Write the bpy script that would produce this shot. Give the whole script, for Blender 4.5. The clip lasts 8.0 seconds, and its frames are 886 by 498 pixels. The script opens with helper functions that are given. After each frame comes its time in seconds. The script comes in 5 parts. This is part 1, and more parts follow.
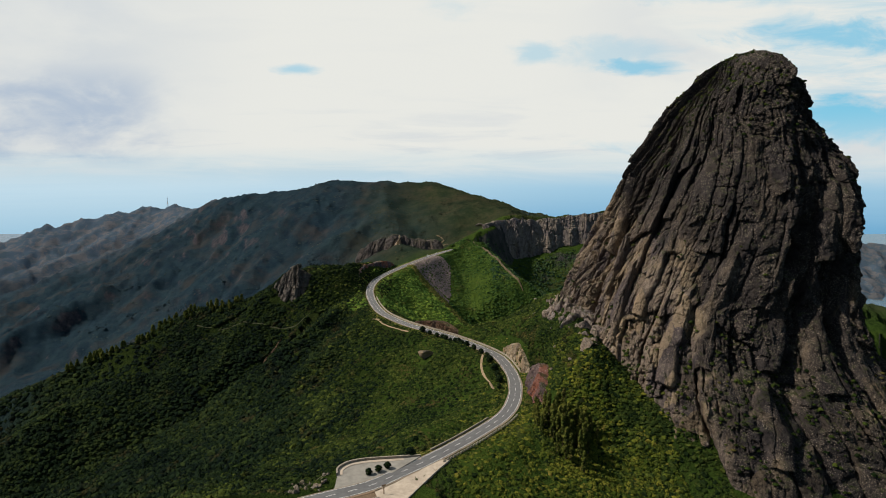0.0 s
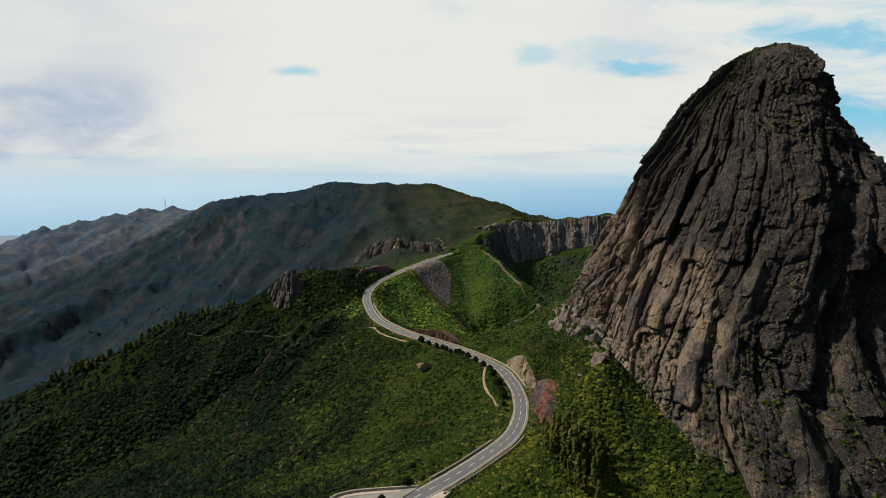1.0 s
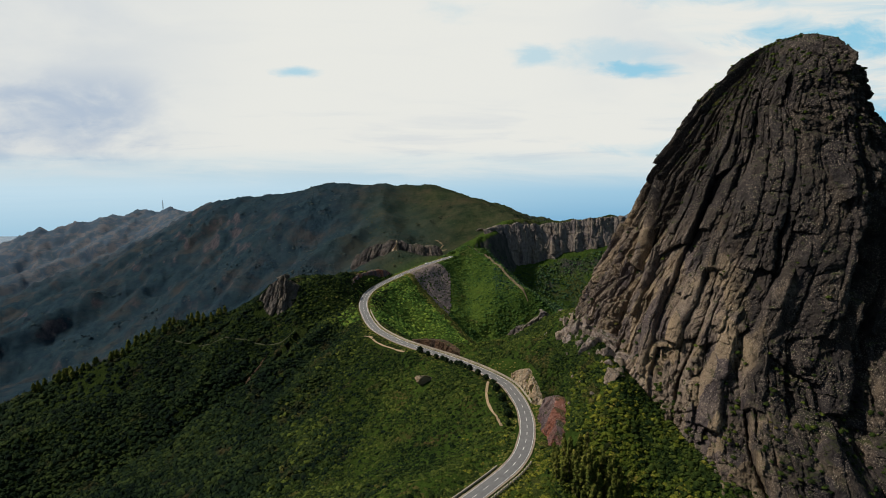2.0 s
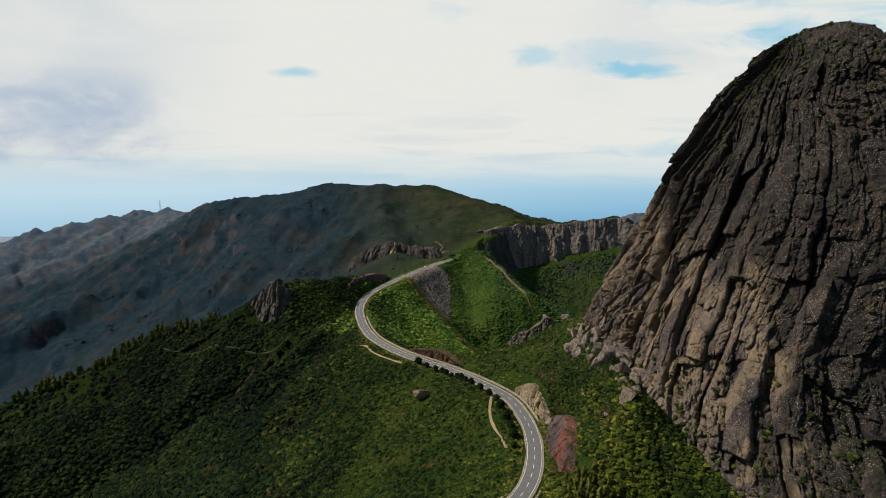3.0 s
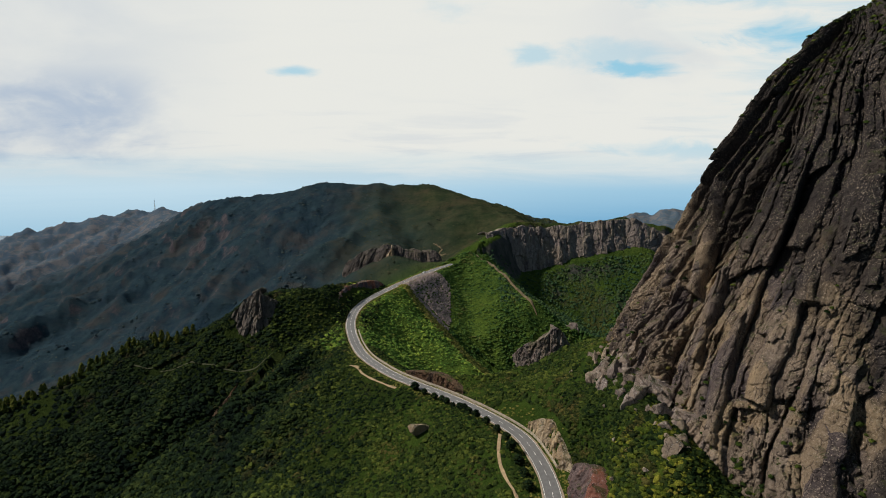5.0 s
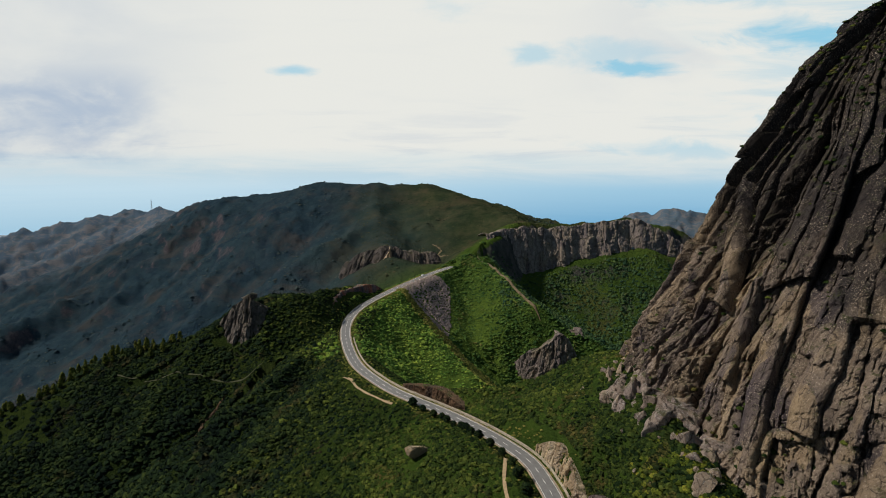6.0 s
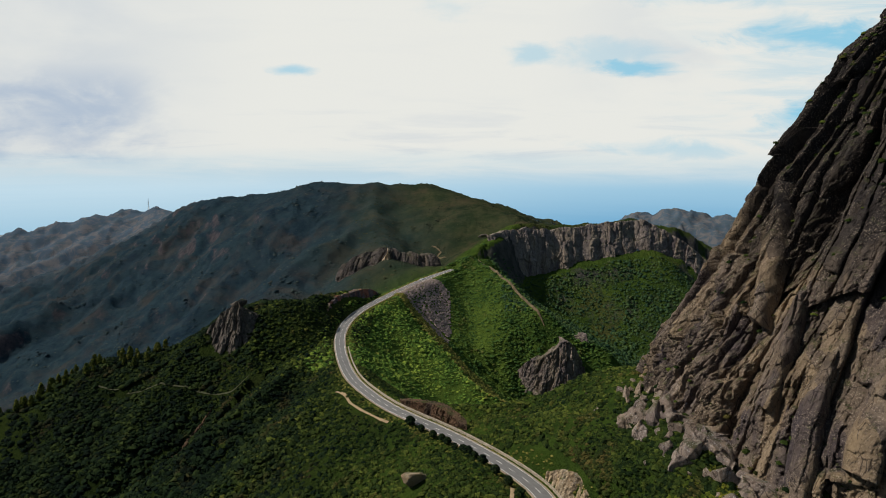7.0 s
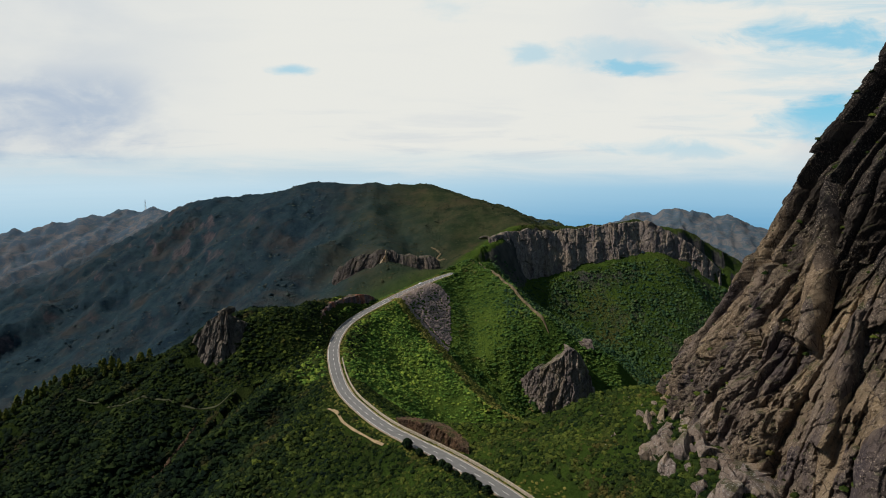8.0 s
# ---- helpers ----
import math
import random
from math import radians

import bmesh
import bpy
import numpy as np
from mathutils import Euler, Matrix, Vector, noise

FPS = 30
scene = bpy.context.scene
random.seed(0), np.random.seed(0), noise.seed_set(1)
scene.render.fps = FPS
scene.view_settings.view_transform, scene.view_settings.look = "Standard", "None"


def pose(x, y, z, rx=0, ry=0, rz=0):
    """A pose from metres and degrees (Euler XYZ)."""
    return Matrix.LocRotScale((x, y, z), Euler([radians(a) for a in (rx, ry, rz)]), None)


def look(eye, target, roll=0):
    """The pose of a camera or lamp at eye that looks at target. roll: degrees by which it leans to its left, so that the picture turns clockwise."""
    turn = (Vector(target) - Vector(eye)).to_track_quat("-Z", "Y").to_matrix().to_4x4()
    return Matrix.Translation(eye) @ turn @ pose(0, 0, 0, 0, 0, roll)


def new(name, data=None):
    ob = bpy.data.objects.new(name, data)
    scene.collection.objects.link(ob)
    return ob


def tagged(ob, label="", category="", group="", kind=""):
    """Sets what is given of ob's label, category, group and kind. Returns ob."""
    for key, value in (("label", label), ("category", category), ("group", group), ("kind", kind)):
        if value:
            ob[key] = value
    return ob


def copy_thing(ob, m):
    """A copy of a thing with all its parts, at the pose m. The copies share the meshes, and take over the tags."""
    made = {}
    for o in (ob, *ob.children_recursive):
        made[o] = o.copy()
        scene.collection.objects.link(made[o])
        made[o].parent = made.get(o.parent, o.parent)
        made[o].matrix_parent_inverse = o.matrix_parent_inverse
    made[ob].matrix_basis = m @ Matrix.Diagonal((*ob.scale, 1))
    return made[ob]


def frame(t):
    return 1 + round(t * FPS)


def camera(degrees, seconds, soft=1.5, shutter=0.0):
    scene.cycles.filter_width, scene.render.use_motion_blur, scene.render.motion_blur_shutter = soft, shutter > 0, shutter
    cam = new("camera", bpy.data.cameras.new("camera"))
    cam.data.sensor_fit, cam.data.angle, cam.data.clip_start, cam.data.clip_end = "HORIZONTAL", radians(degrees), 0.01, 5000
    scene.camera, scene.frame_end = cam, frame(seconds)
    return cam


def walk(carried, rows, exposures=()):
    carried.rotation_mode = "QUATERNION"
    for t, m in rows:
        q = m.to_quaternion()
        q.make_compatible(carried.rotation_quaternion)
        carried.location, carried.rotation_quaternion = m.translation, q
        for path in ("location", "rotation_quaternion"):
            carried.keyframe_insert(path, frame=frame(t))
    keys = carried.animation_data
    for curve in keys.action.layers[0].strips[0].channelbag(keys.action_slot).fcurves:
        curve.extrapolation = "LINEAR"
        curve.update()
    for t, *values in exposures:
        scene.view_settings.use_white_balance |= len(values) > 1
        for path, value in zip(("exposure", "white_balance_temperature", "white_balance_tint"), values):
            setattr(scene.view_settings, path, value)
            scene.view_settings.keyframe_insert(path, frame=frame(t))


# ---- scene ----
# ---------------------------------------------------------------- camera
cam = camera(75.0, 8.0, soft=1.0)
# seconds, place, turn to the left and tilt in degrees
PATH = [
    (0.0, 0.81, 0.26, 119.50, 0.11, -7.45),
    (0.5, 0.70, 10.38, 119.51, 0.09, -7.36),
    (1.0, 0.58, 20.57, 119.53, 0.07, -7.30),
    (1.5, 0.47, 30.82, 119.54, 0.05, -7.25),
    (3.0, 0.13, 61.88, 119.58, -0.03, -7.19),
    (3.5, 0.01, 72.34, 119.59, -0.06, -7.20),
    (4.0, -0.10, 82.84, 119.60, -0.09, -7.22),
    (4.5, -0.22, 93.38, 119.61, -0.11, -7.25),
    (6.0, -0.56, 125.23, 119.65, -0.21, -7.34),
    (6.5, -0.67, 135.92, 119.66, -0.24, -7.36),
    (7.0, -0.79, 146.63, 119.68, -0.27, -7.38),
    (7.5, -0.90, 157.37, 119.69, -0.30, -7.39),
    (8.0, -1.02, 168.13, 119.70, -0.34, -7.39),
]
walk(cam, [(t, pose(x, y, z, 90 + tilt, 0, turn)) for t, x, y, z, turn, tilt in PATH])

# ---------------------------------------------------------------- light
SUN_AZ, SUN_EL = 87.0, 45.0          # degrees to the left of +y, and above the horizon
SUN_POWER, SKY_POWER = 5.0, 0.08
CLOUD_POWER = 1.0


def sun_vector():
    a, e = radians(SUN_AZ), radians(SUN_EL)
    return Vector((-math.sin(a) * math.cos(e), math.cos(a) * math.cos(e), math.sin(e)))


class Nodes:
    """A short way to write node trees."""

    def __init__(self, tree):
        self.tree = tree
        tree.nodes.clear()

    def add(self, kind, **settings):
        n = self.tree.nodes.new(kind)
        inputs = settings.pop("inputs", {})
        for k, v in settings.items():
            setattr(n, k, v)
        for k, v in inputs.items():
            self.put(n.inputs[k], v)
        return n

    def put(self, socket, v):
        if isinstance(v, bpy.types.NodeSocket):
            self.tree.links.new(v, socket)
        elif isinstance(v, bpy.types.Node):
            self.tree.links.new(v.outputs[0], socket)
        else:
            socket.default_value = v

    def math(self, op, a, b=0.0, c=0.0, clamp=False):
        n = self.add("ShaderNodeMath", operation=op, use_clamp=clamp)
        for i, v in enumerate((a, b, c)):
            self.put(n.inputs[i], v)
        return n.outputs[0]

    def mix(self, f, a, b, mode="MIX"):
        n = self.add("ShaderNodeMix", data_type="RGBA", blend_type=mode, clamp_factor=True)
        self.put(n.inputs[0], f)
        for i, v in ((6, a), (7, b)):
            self.put(n.inputs[i], (*v, 1) if isinstance(v, tuple) and len(v) == 3 else v)
        return n.outputs[2]

    def noise(self, vec, scale, detail=4.0, rough=0.55, dist=0.0):
        n = self.add("ShaderNodeTexNoise", inputs={"Scale": scale, "Detail": detail, "Roughness": rough, "Distortion": dist})
        self.put(n.inputs["Vector"], vec)
        return n.outputs["Fac"]

    def step(self, v, lo, hi, a=0.0, b=1.0):
        n = self.add("ShaderNodeMapRange", interpolation_type="SMOOTHSTEP")
        for i, x in enumerate((v, lo, hi, a, b)):
            self.put(n.inputs[i], x)
        return n.outputs[0]

    def scaled(self, vec, s):
        n = self.add("ShaderNodeMapping")
        self.put(n.inputs["Vector"], vec)
        n.inputs["Scale"].default_value = s
        return n.outputs[0]


def make_world():
    world = bpy.data.worlds.new("sky")
    scene.world = world
    world.use_nodes = True
    n = Nodes(world.node_tree)
    sky = n.add("ShaderNodeTexSky", sky_type="NISHITA", sun_disc=False, sun_elevation=radians(SUN_EL), sun_rotation=radians(-SUN_AZ), altitude=1100.0, air_density=1.0, dust_density=1.5)
    blue = n.mix(1.0, sky.outputs[0], (SKY_POWER,) * 3, "MULTIPLY")
    d = n.add("ShaderNodeTexCoord").outputs["Generated"]
    sep = n.add("ShaderNodeSeparateXYZ", inputs={0: d})
    x, y, z = sep.outputs
    # place on the sky ahead: across and up, as seen against the far horizon
    ahead = n.math("MAXIMUM", y, 0.08)
    across, up = n.math("DIVIDE", x, ahead), n.math("DIVIDE", z, ahead)
    flat = n.add("ShaderNodeCombineXYZ", inputs={0: across, 1: n.math("MULTIPLY", up, 2.4), 2: n.math("MULTIPLY", y, 0.4)}).outputs[0]
    wisp = n.noise(flat, 7.0, 9.0, 0.62, 0.5)
    heap = n.noise(flat, 2.6, 6.0, 0.55, 0.4)
    streak = n.noise(n.scaled(flat, (1.0, 3.6, 1.0)), 4.0, 7.0, 0.6, 0.4)
    wander = n.math("MULTIPLY", n.math("SUBTRACT", wisp, 0.5), 1.0)

    def gap(cx, cy, rx, ry, deep=1.0):
        """A ragged opening in the cloud sheet."""
        d = n.math("ADD", n.math("POWER", n.math("ABSOLUTE", n.math("DIVIDE", n.math("SUBTRACT", across, cx), rx)), 2.0),
                   n.math("POWER", n.math("ABSOLUTE", n.math("DIVIDE", n.math("SUBTRACT", up, cy), ry)), 2.0))
        d = n.math("ADD", n.math("SQRT", d), n.math("MULTIPLY", wander, 3.4))
        return n.math("MULTIPLY", n.step(d, 1.25, 0.1), deep)

    holes = 0.0
    for g in ((0.335, 0.178, 0.075, 0.014, 0.8), (0.29, 0.20, 0.09, 0.03, 0.35), (-0.25, 0.172, 0.040, 0.010, 0.6), (0.155, 0.200, 0.040, 0.018, 0.45), (0.02, 0.27, 0.06, 0.02, 0.2), (0.66, 0.225, 0.16, 0.040, 0.85),
              (0.70, 0.085, 0.13, 0.060, 1.0), (0.47, 0.30, 0.14, 0.025, 0.6), (0.43, 0.040, 0.17, 0.022, 0.7), (0.27, 0.012, 0.24, 0.014, 0.6)):
        holes = n.math("MAXIMUM", holes, gap(*g))
    thin = n.math("MULTIPLY", n.step(across, 0.30, 0.75), n.step(streak, 0.42, 0.66, 0.0, 0.45))
    low = n.math("MULTIPLY", n.step(up, 0.05, -0.005), n.step(streak, 0.30, 0.62, 0.45, 1.0))
    cloud = n.math("SUBTRACT", 1.0, n.math("MAXIMUM", holes, n.math("MAXIMUM", thin, low)), clamp=True)
    # bright ahead under the sun, a thick dull deck overhead and behind
    glow = n.math("MULTIPLY", n.step(y, -0.35, 0.65, 0.24, 1.0), n.step(z, 0.30, 0.75, 1.0, 0.60))
    # grey undersides: a heavy bank to the west, thin grey streaks elsewhere
    bank = n.math("MULTIPLY", n.step(across, -0.38, -0.58), n.math("MULTIPLY", n.step(up, -0.01, 0.03), n.step(up, 0.24, 0.12)))
    bank = n.math("MULTIPLY", bank, n.step(n.math("ADD", heap, n.math("MULTIPLY", wander, 0.4)), 0.28, 0.60))
    veil = n.math("MULTIPLY", n.step(across, -0.25, -0.75), n.step(heap, 0.30, 0.65, 0.16, 0.52))
    grey = n.math("MULTIPLY", n.step(streak, 0.50, 0.72), n.step(up, 0.16, 0.02, 0.04, 0.35))
    grey = n.math("MAXIMUM", grey, n.math("MULTIPLY", n.step(across, 0.12, 0.45), n.step(heap, 0.44, 0.64, 0.0, 0.28)))
    shade = n.math("ADD", n.math("MAXIMUM", n.math("MULTIPLY", bank, 0.85), veil), grey, clamp=True)
    tone = n.mix(shade, (0.805, 0.810, 0.768), (0.38, 0.48, 0.62))
    tone = n.mix(n.math("MULTIPLY", n.step(y, 0.60, 0.1), 0.7), tone, (0.43, 0.58, 0.84))
    power = n.math("MULTIPLY", glow, CLOUD_POWER)
    white = n.mix(1.0, tone, n.add("ShaderNodeCombineXYZ", inputs={0: power, 1: power, 2: power}).outputs[0], "MULTIPLY")
    # open sky between: pale near the horizon
    haze = n.mix(n.step(z, 0.0, 0.10), (0.56, 0.73, 0.83), (0.20, 0.60, 0.82))
    open_sky = n.mix(0.85, blue, haze)
    above = n.mix(cloud, open_sky, white)
    # the sea, up to its horizon
    rip = n.noise(n.scaled(d, (2.0, 2.0, 60.0)), 3.0, 4.0)
    near_sea = n.mix(n.step(x, -0.5, 0.45), (0.56, 0.73, 0.83), (0.36, 0.59, 0.75))
    sea = n.mix(n.step(z, -0.12, 0.0), n.mix(n.step(x, -0.5, 0.45), (0.30, 0.53, 0.70), (0.10, 0.34, 0.58)), near_sea)
    sea = n.mix(n.math("MULTIPLY", n.step(rip, 0.35, 0.75), 0.10), sea, (0.36, 0.58, 0.76))
    sea = n.mix(n.step(z, -0.10, -0.5), sea, (0.05, 0.10, 0.12))
    sea_lit = n.mix(n.step(y, -0.2, 0.4), (0.05, 0.08, 0.11), sea)
    all_ = n.mix(n.step(z, -0.028, 0.014), sea_lit, above)
    out = n.add("ShaderNodeOutputWorld")
    n.put(out.inputs[0], n.add("ShaderNodeBackground", inputs={0: all_, 1: 1.0}).outputs[0])


make_world()
lamp = bpy.data.lights.new("sun", "SUN")
lamp.energy, lamp.angle, lamp.color = SUN_POWER, radians(2.5), (1.0, 0.91, 0.77)
sun = new("sun", lamp)
sun.matrix_world = look(sun_vector() * 100, (0, 0, 0))
scene.view_settings.exposure = 0.0


# ---------------------------------------------------------------- number noise
def rnd(ix, iy, seed=0):
    """A random number from 0 to 1 for each whole-numbered cell."""
    h = (np.asarray(ix, np.int64) * 374761393 + np.asarray(iy, np.int64) * 668265263 + seed * 2147483647 + 974711) & 0xFFFFFFFF
    h = ((h ^ (h >> 13)) * 1274126177) & 0xFFFFFFFF
    h = ((h ^ (h >> 16)) * 2246822519) & 0xFFFFFFFF
    return ((h ^ (h >> 15)) & 0xFFFFFF) / 16777215.0


def value(x, y, seed=0):
    ix, iy = np.floor(x), np.floor(y)
    fx, fy = x - ix, y - iy
    fx, fy = fx * fx * fx * (fx * (fx * 6 - 15) + 10), fy * fy * fy * (fy * (fy * 6 - 15) + 10)
    a = rnd(ix, iy, seed) * (1 - fx) + rnd(ix + 1, iy, seed) * fx
    b = rnd(ix, iy + 1, seed) * (1 - fx) + rnd(ix + 1, iy + 1, seed) * fx
    return a * (1 - fy) + b * fy


def fbm(x, y, octaves=5, seed=0, gain=0.5):
    total, amp, norm = 0.0, 1.0, 0.0
    for i in range(octaves):
        c, s = math.cos(0.6 * i), math.sin(0.6 * i)
        total = total + amp * (value((c * x - s * y) * 2.03 ** i, (s * x + c * y) * 2.03 ** i, seed + 7 * i) - 0.5)
        norm += amp
        amp *= gain
    return total / norm * 2


def ridged(x, y, octaves=4, seed=0):
    total, amp, norm = 0.0, 1.0, 0.0
    for i in range(octaves):
        c, s = math.cos(0.9 * i + 0.3), math.sin(0.9 * i + 0.3)
        total = total + amp * (1 - 2 * np.abs(value((c * x - s * y) * 2.1 ** i, (s * x + c * y) * 2.1 ** i, seed + 11 * i) * 2 - 1))
        norm += amp
        amp *= 0.5
    return total / norm


def cells(x, y, seed=0):
    """Distance to the nearest and second nearest of scattered points, and the nearest one's random number."""
    ix, iy = np.floor(x), np.floor(y)
    f1, f2, own = np.full(np.shape(x), 9.0), np.full(np.shape(x), 9.0), np.zeros(np.shape(x))
    for dx in (-1, 0, 1):
        for dy in (-1, 0, 1):
            cx, cy = ix + dx, iy + dy
            d = np.hypot(cx + rnd(cx, cy, seed) - x, cy + rnd(cx, cy, seed + 1) - y)
            near = d < f1
            f2 = np.where(near, f1, np.minimum(f2, d))
            own = np.where(near, rnd(cx, cy, seed + 2), own)
            f1 = np.where(near, d, f1)
    return f1, f2, own


def smooth(v, lo, hi):
    t = np.clip((v - lo) / (hi - lo), 0, 1)
    return t * t * (3 - 2 * t)


# ---------------------------------------------------------------- materials
def material(name):
    m = bpy.data.materials.new(name)
    m.use_nodes = True
    n = Nodes(m.node_tree)
    out = n.add("ShaderNodeOutputMaterial")
    b = n.add("ShaderNodeBsdfPrincipled")
    n.put(out.inputs[0], b.outputs[0])
    pos = n.add("ShaderNodeNewGeometry")
    return m, n, b, pos


def relief(n, b, height, strength, distance):
    n.put(b.inputs["Normal"], n.add("ShaderNodeBump", inputs={"Strength": strength, "Distance": distance, "Height": height}).outputs[0])


def rock_material(name, light, dark, warm, lichen, streak=1.0, dark_share=0.0):
    m, n, b, g = material(name)
    p = g.outputs["Position"]
    tall = n.scaled(p, (1.0, 1.0, 0.22))
    a = n.noise(tall, 0.09, 6.0, 0.6, 0.6)
    f = n.noise(p, 0.9, 8.0, 0.65)
    c = n.mix(n.step(a, 0.34, 0.58), dark, light)
    c = n.mix(n.math("MULTIPLY", n.step(n.noise(tall, 0.11, 5.0), 0.5, 0.7), 0.75), c, warm)
    blocks = n.add("ShaderNodeTexVoronoi", feature="F1", inputs={"Vector": n.scaled(p, (1.0, 1.0, 0.28)), "Scale": 0.13}).outputs["Color"]
    pick = n.add("ShaderNodeSeparateXYZ", inputs={0: blocks})
    c = n.mix(n.math("MULTIPLY", n.step(pick.outputs[0], 0.55, 0.75), 0.55), c, warm)
    c = n.mix(n.math("MULTIPLY", n.step(pick.outputs[1], 0.6, 0.8), 0.5), c, dark)
    c = n.mix(n.math("MULTIPLY", n.step(n.noise(p, 0.35, 7.0, 0.7), 0.56, 0.72), 0.6), c, lichen)
    # dark water stains running down
    st = n.noise(n.scaled(p, (0.30, 0.30, 0.02)), 1.0, 4.0, 0.6)
    c = n.mix(n.math("MULTIPLY", n.step(st, 0.54, 0.68), 0.55 * streak), c, tuple(v * 0.35 for v in dark))
    c = n.mix(n.step(f, 0.2, 0.8, 0.0, 0.5), c, n.mix(1.0, c, (0.45, 0.44, 0.43), "MULTIPLY"))
    if dark_share:
        z = n.add("ShaderNodeSeparateXYZ", inputs={0: p}).outputs[2]
        x = n.add("ShaderNodeSeparateXYZ", inputs={0: p}).outputs[0]
        # paler low on the western flank, darker above and eastwards, with a ragged border
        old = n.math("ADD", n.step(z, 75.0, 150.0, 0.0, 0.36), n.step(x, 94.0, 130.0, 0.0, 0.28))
        dark_mask = n.step(n.math("ADD", n.noise(tall, 0.07, 6.0, 0.65), old), 0.50, 0.76)
        dark_tone = n.mix(n.step(n.noise(p, 0.5, 7.0, 0.72), 0.36, 0.62), (0.013, 0.013, 0.016), (0.043, 0.039, 0.040))
        c = n.mix(n.math("MULTIPLY", dark_mask, dark_share), c, dark_tone)
    # moss and grass on what lies flat
    nz = n.add("ShaderNodeSeparateXYZ", inputs={0: g.outputs["Normal"]}).outputs[2]
    lie = n.math("MULTIPLY", n.step(nz, 0.55, 0.85), n.step(n.noise(p, 0.25, 5.0), 0.42, 0.6))
    c = n.mix(n.math("MULTIPLY", lie, 0.8), c, (0.045, 0.055, 0.018))
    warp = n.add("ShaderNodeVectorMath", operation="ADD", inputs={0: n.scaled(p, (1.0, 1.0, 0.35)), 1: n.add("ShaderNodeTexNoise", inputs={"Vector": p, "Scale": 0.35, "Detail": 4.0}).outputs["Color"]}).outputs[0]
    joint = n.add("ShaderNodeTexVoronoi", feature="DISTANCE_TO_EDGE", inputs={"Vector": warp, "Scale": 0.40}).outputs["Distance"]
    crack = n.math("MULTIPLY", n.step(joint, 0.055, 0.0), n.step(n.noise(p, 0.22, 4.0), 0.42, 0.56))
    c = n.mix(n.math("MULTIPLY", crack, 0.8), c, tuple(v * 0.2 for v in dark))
    speck = n.math("MULTIPLY", n.step(n.noise(p, 1.9, 5.0, 0.8), 0.54, 0.64), n.step(n.noise(p, 0.12, 4.0), 0.36, 0.56))
    c = n.mix(n.math("MULTIPLY", speck, 0.8), c, tuple(min(0.5, v * 1.8 + 0.04) for v in light))
    c = n.mix(n.math("MULTIPLY", n.step(n.noise(p, 1.3, 6.0, 0.75), 0.46, 0.34), 0.7), c, tuple(v * 0.3 for v in dark))
    n.put(b.inputs["Base Color"], c)
    b.inputs["Roughness"].default_value = 0.92
    b.inputs["Specular IOR Level"].default_value = 0.06
    # joints and splits
    joint = n.step(joint, 0.0, 0.09)
    h = n.math("ADD", n.math("MULTIPLY", joint, 0.16), n.math("ADD", n.noise(p, 0.8, 10.0, 0.72), n.math("MULTIPLY", n.noise(tall, 0.5, 6.0, 0.7), 0.7)))
    h = n.math("ADD", h, n.math("MULTIPLY", n.noise(p, 3.2, 5.0, 0.75), 0.5))
    relief(n, b, h, 1.0, 1.1)
    return m


def leaf_material(name, dark, mid, light, dry, patch=0.02, deep=0.8):
    m, n, b, g = material(name)
    p = g.outputs["Position"]
    r = g.outputs["Random Per Island"]
    big = n.noise(p, patch, 5.0, 0.6, 0.5)
    small = n.noise(p, 0.45, 5.0, 0.6)
    t = n.math("ADD", n.math("MULTIPLY", big, 0.62), n.math("ADD", n.math("MULTIPLY", small, 0.22), n.math("MULTIPLY", r, 0.28)))
    c = n.mix(n.step(t, 0.40, 0.56), dark, mid)
    c = n.mix(n.step(t, 0.56, 0.74), c, light)
    c = n.mix(n.math("MULTIPLY", n.step(n.noise(p, patch * 2.7, 4.0), 0.56, 0.68), n.step(r, 0.35, 0.9, 0.1, 0.75)), c, dry)
    f = n.noise(p, 2.2, 5.0, 0.7)
    c = n.mix(n.step(f, 0.35, 0.65, deep, 0.0), c, n.mix(1.0, c, (0.28, 0.32, 0.30), "MULTIPLY"))
    n.put(b.inputs["Base Color"], c)
    b.inputs["Roughness"].default_value = 0.85
    b.inputs["Specular IOR Level"].default_value = 0.02
    relief(n, b, n.noise(p, 2.0, 6.0, 0.7), 0.9, 0.5)
    return m


def plain(name, color, rough=0.8, vary=0.3, scale=1.0, bump=0.02, metal=0.0):
    m, n, b, g = material(name)
    p = g.outputs["Position"]
    c = n.mix(n.step(n.noise(p, scale, 6.0, 0.65), 0.3, 0.7), tuple(v * (1 - vary) for v in color), tuple(min(1, v * (1 + vary * 0.6)) for v in color))
    c = n.mix(n.math("MULTIPLY", n.step(n.noise(p, scale * 0.13, 4.0), 0.5, 0.7), 0.4), c, tuple(v * 0.65 for v in color))
    n.put(b.inputs["Base Color"], c)
    b.inputs["Roughness"].default_value = rough
    b.inputs["Metallic"].default_value = metal
    relief(n, b, n.noise(p, scale * 6, 5.0), 0.5, bump)
    return m


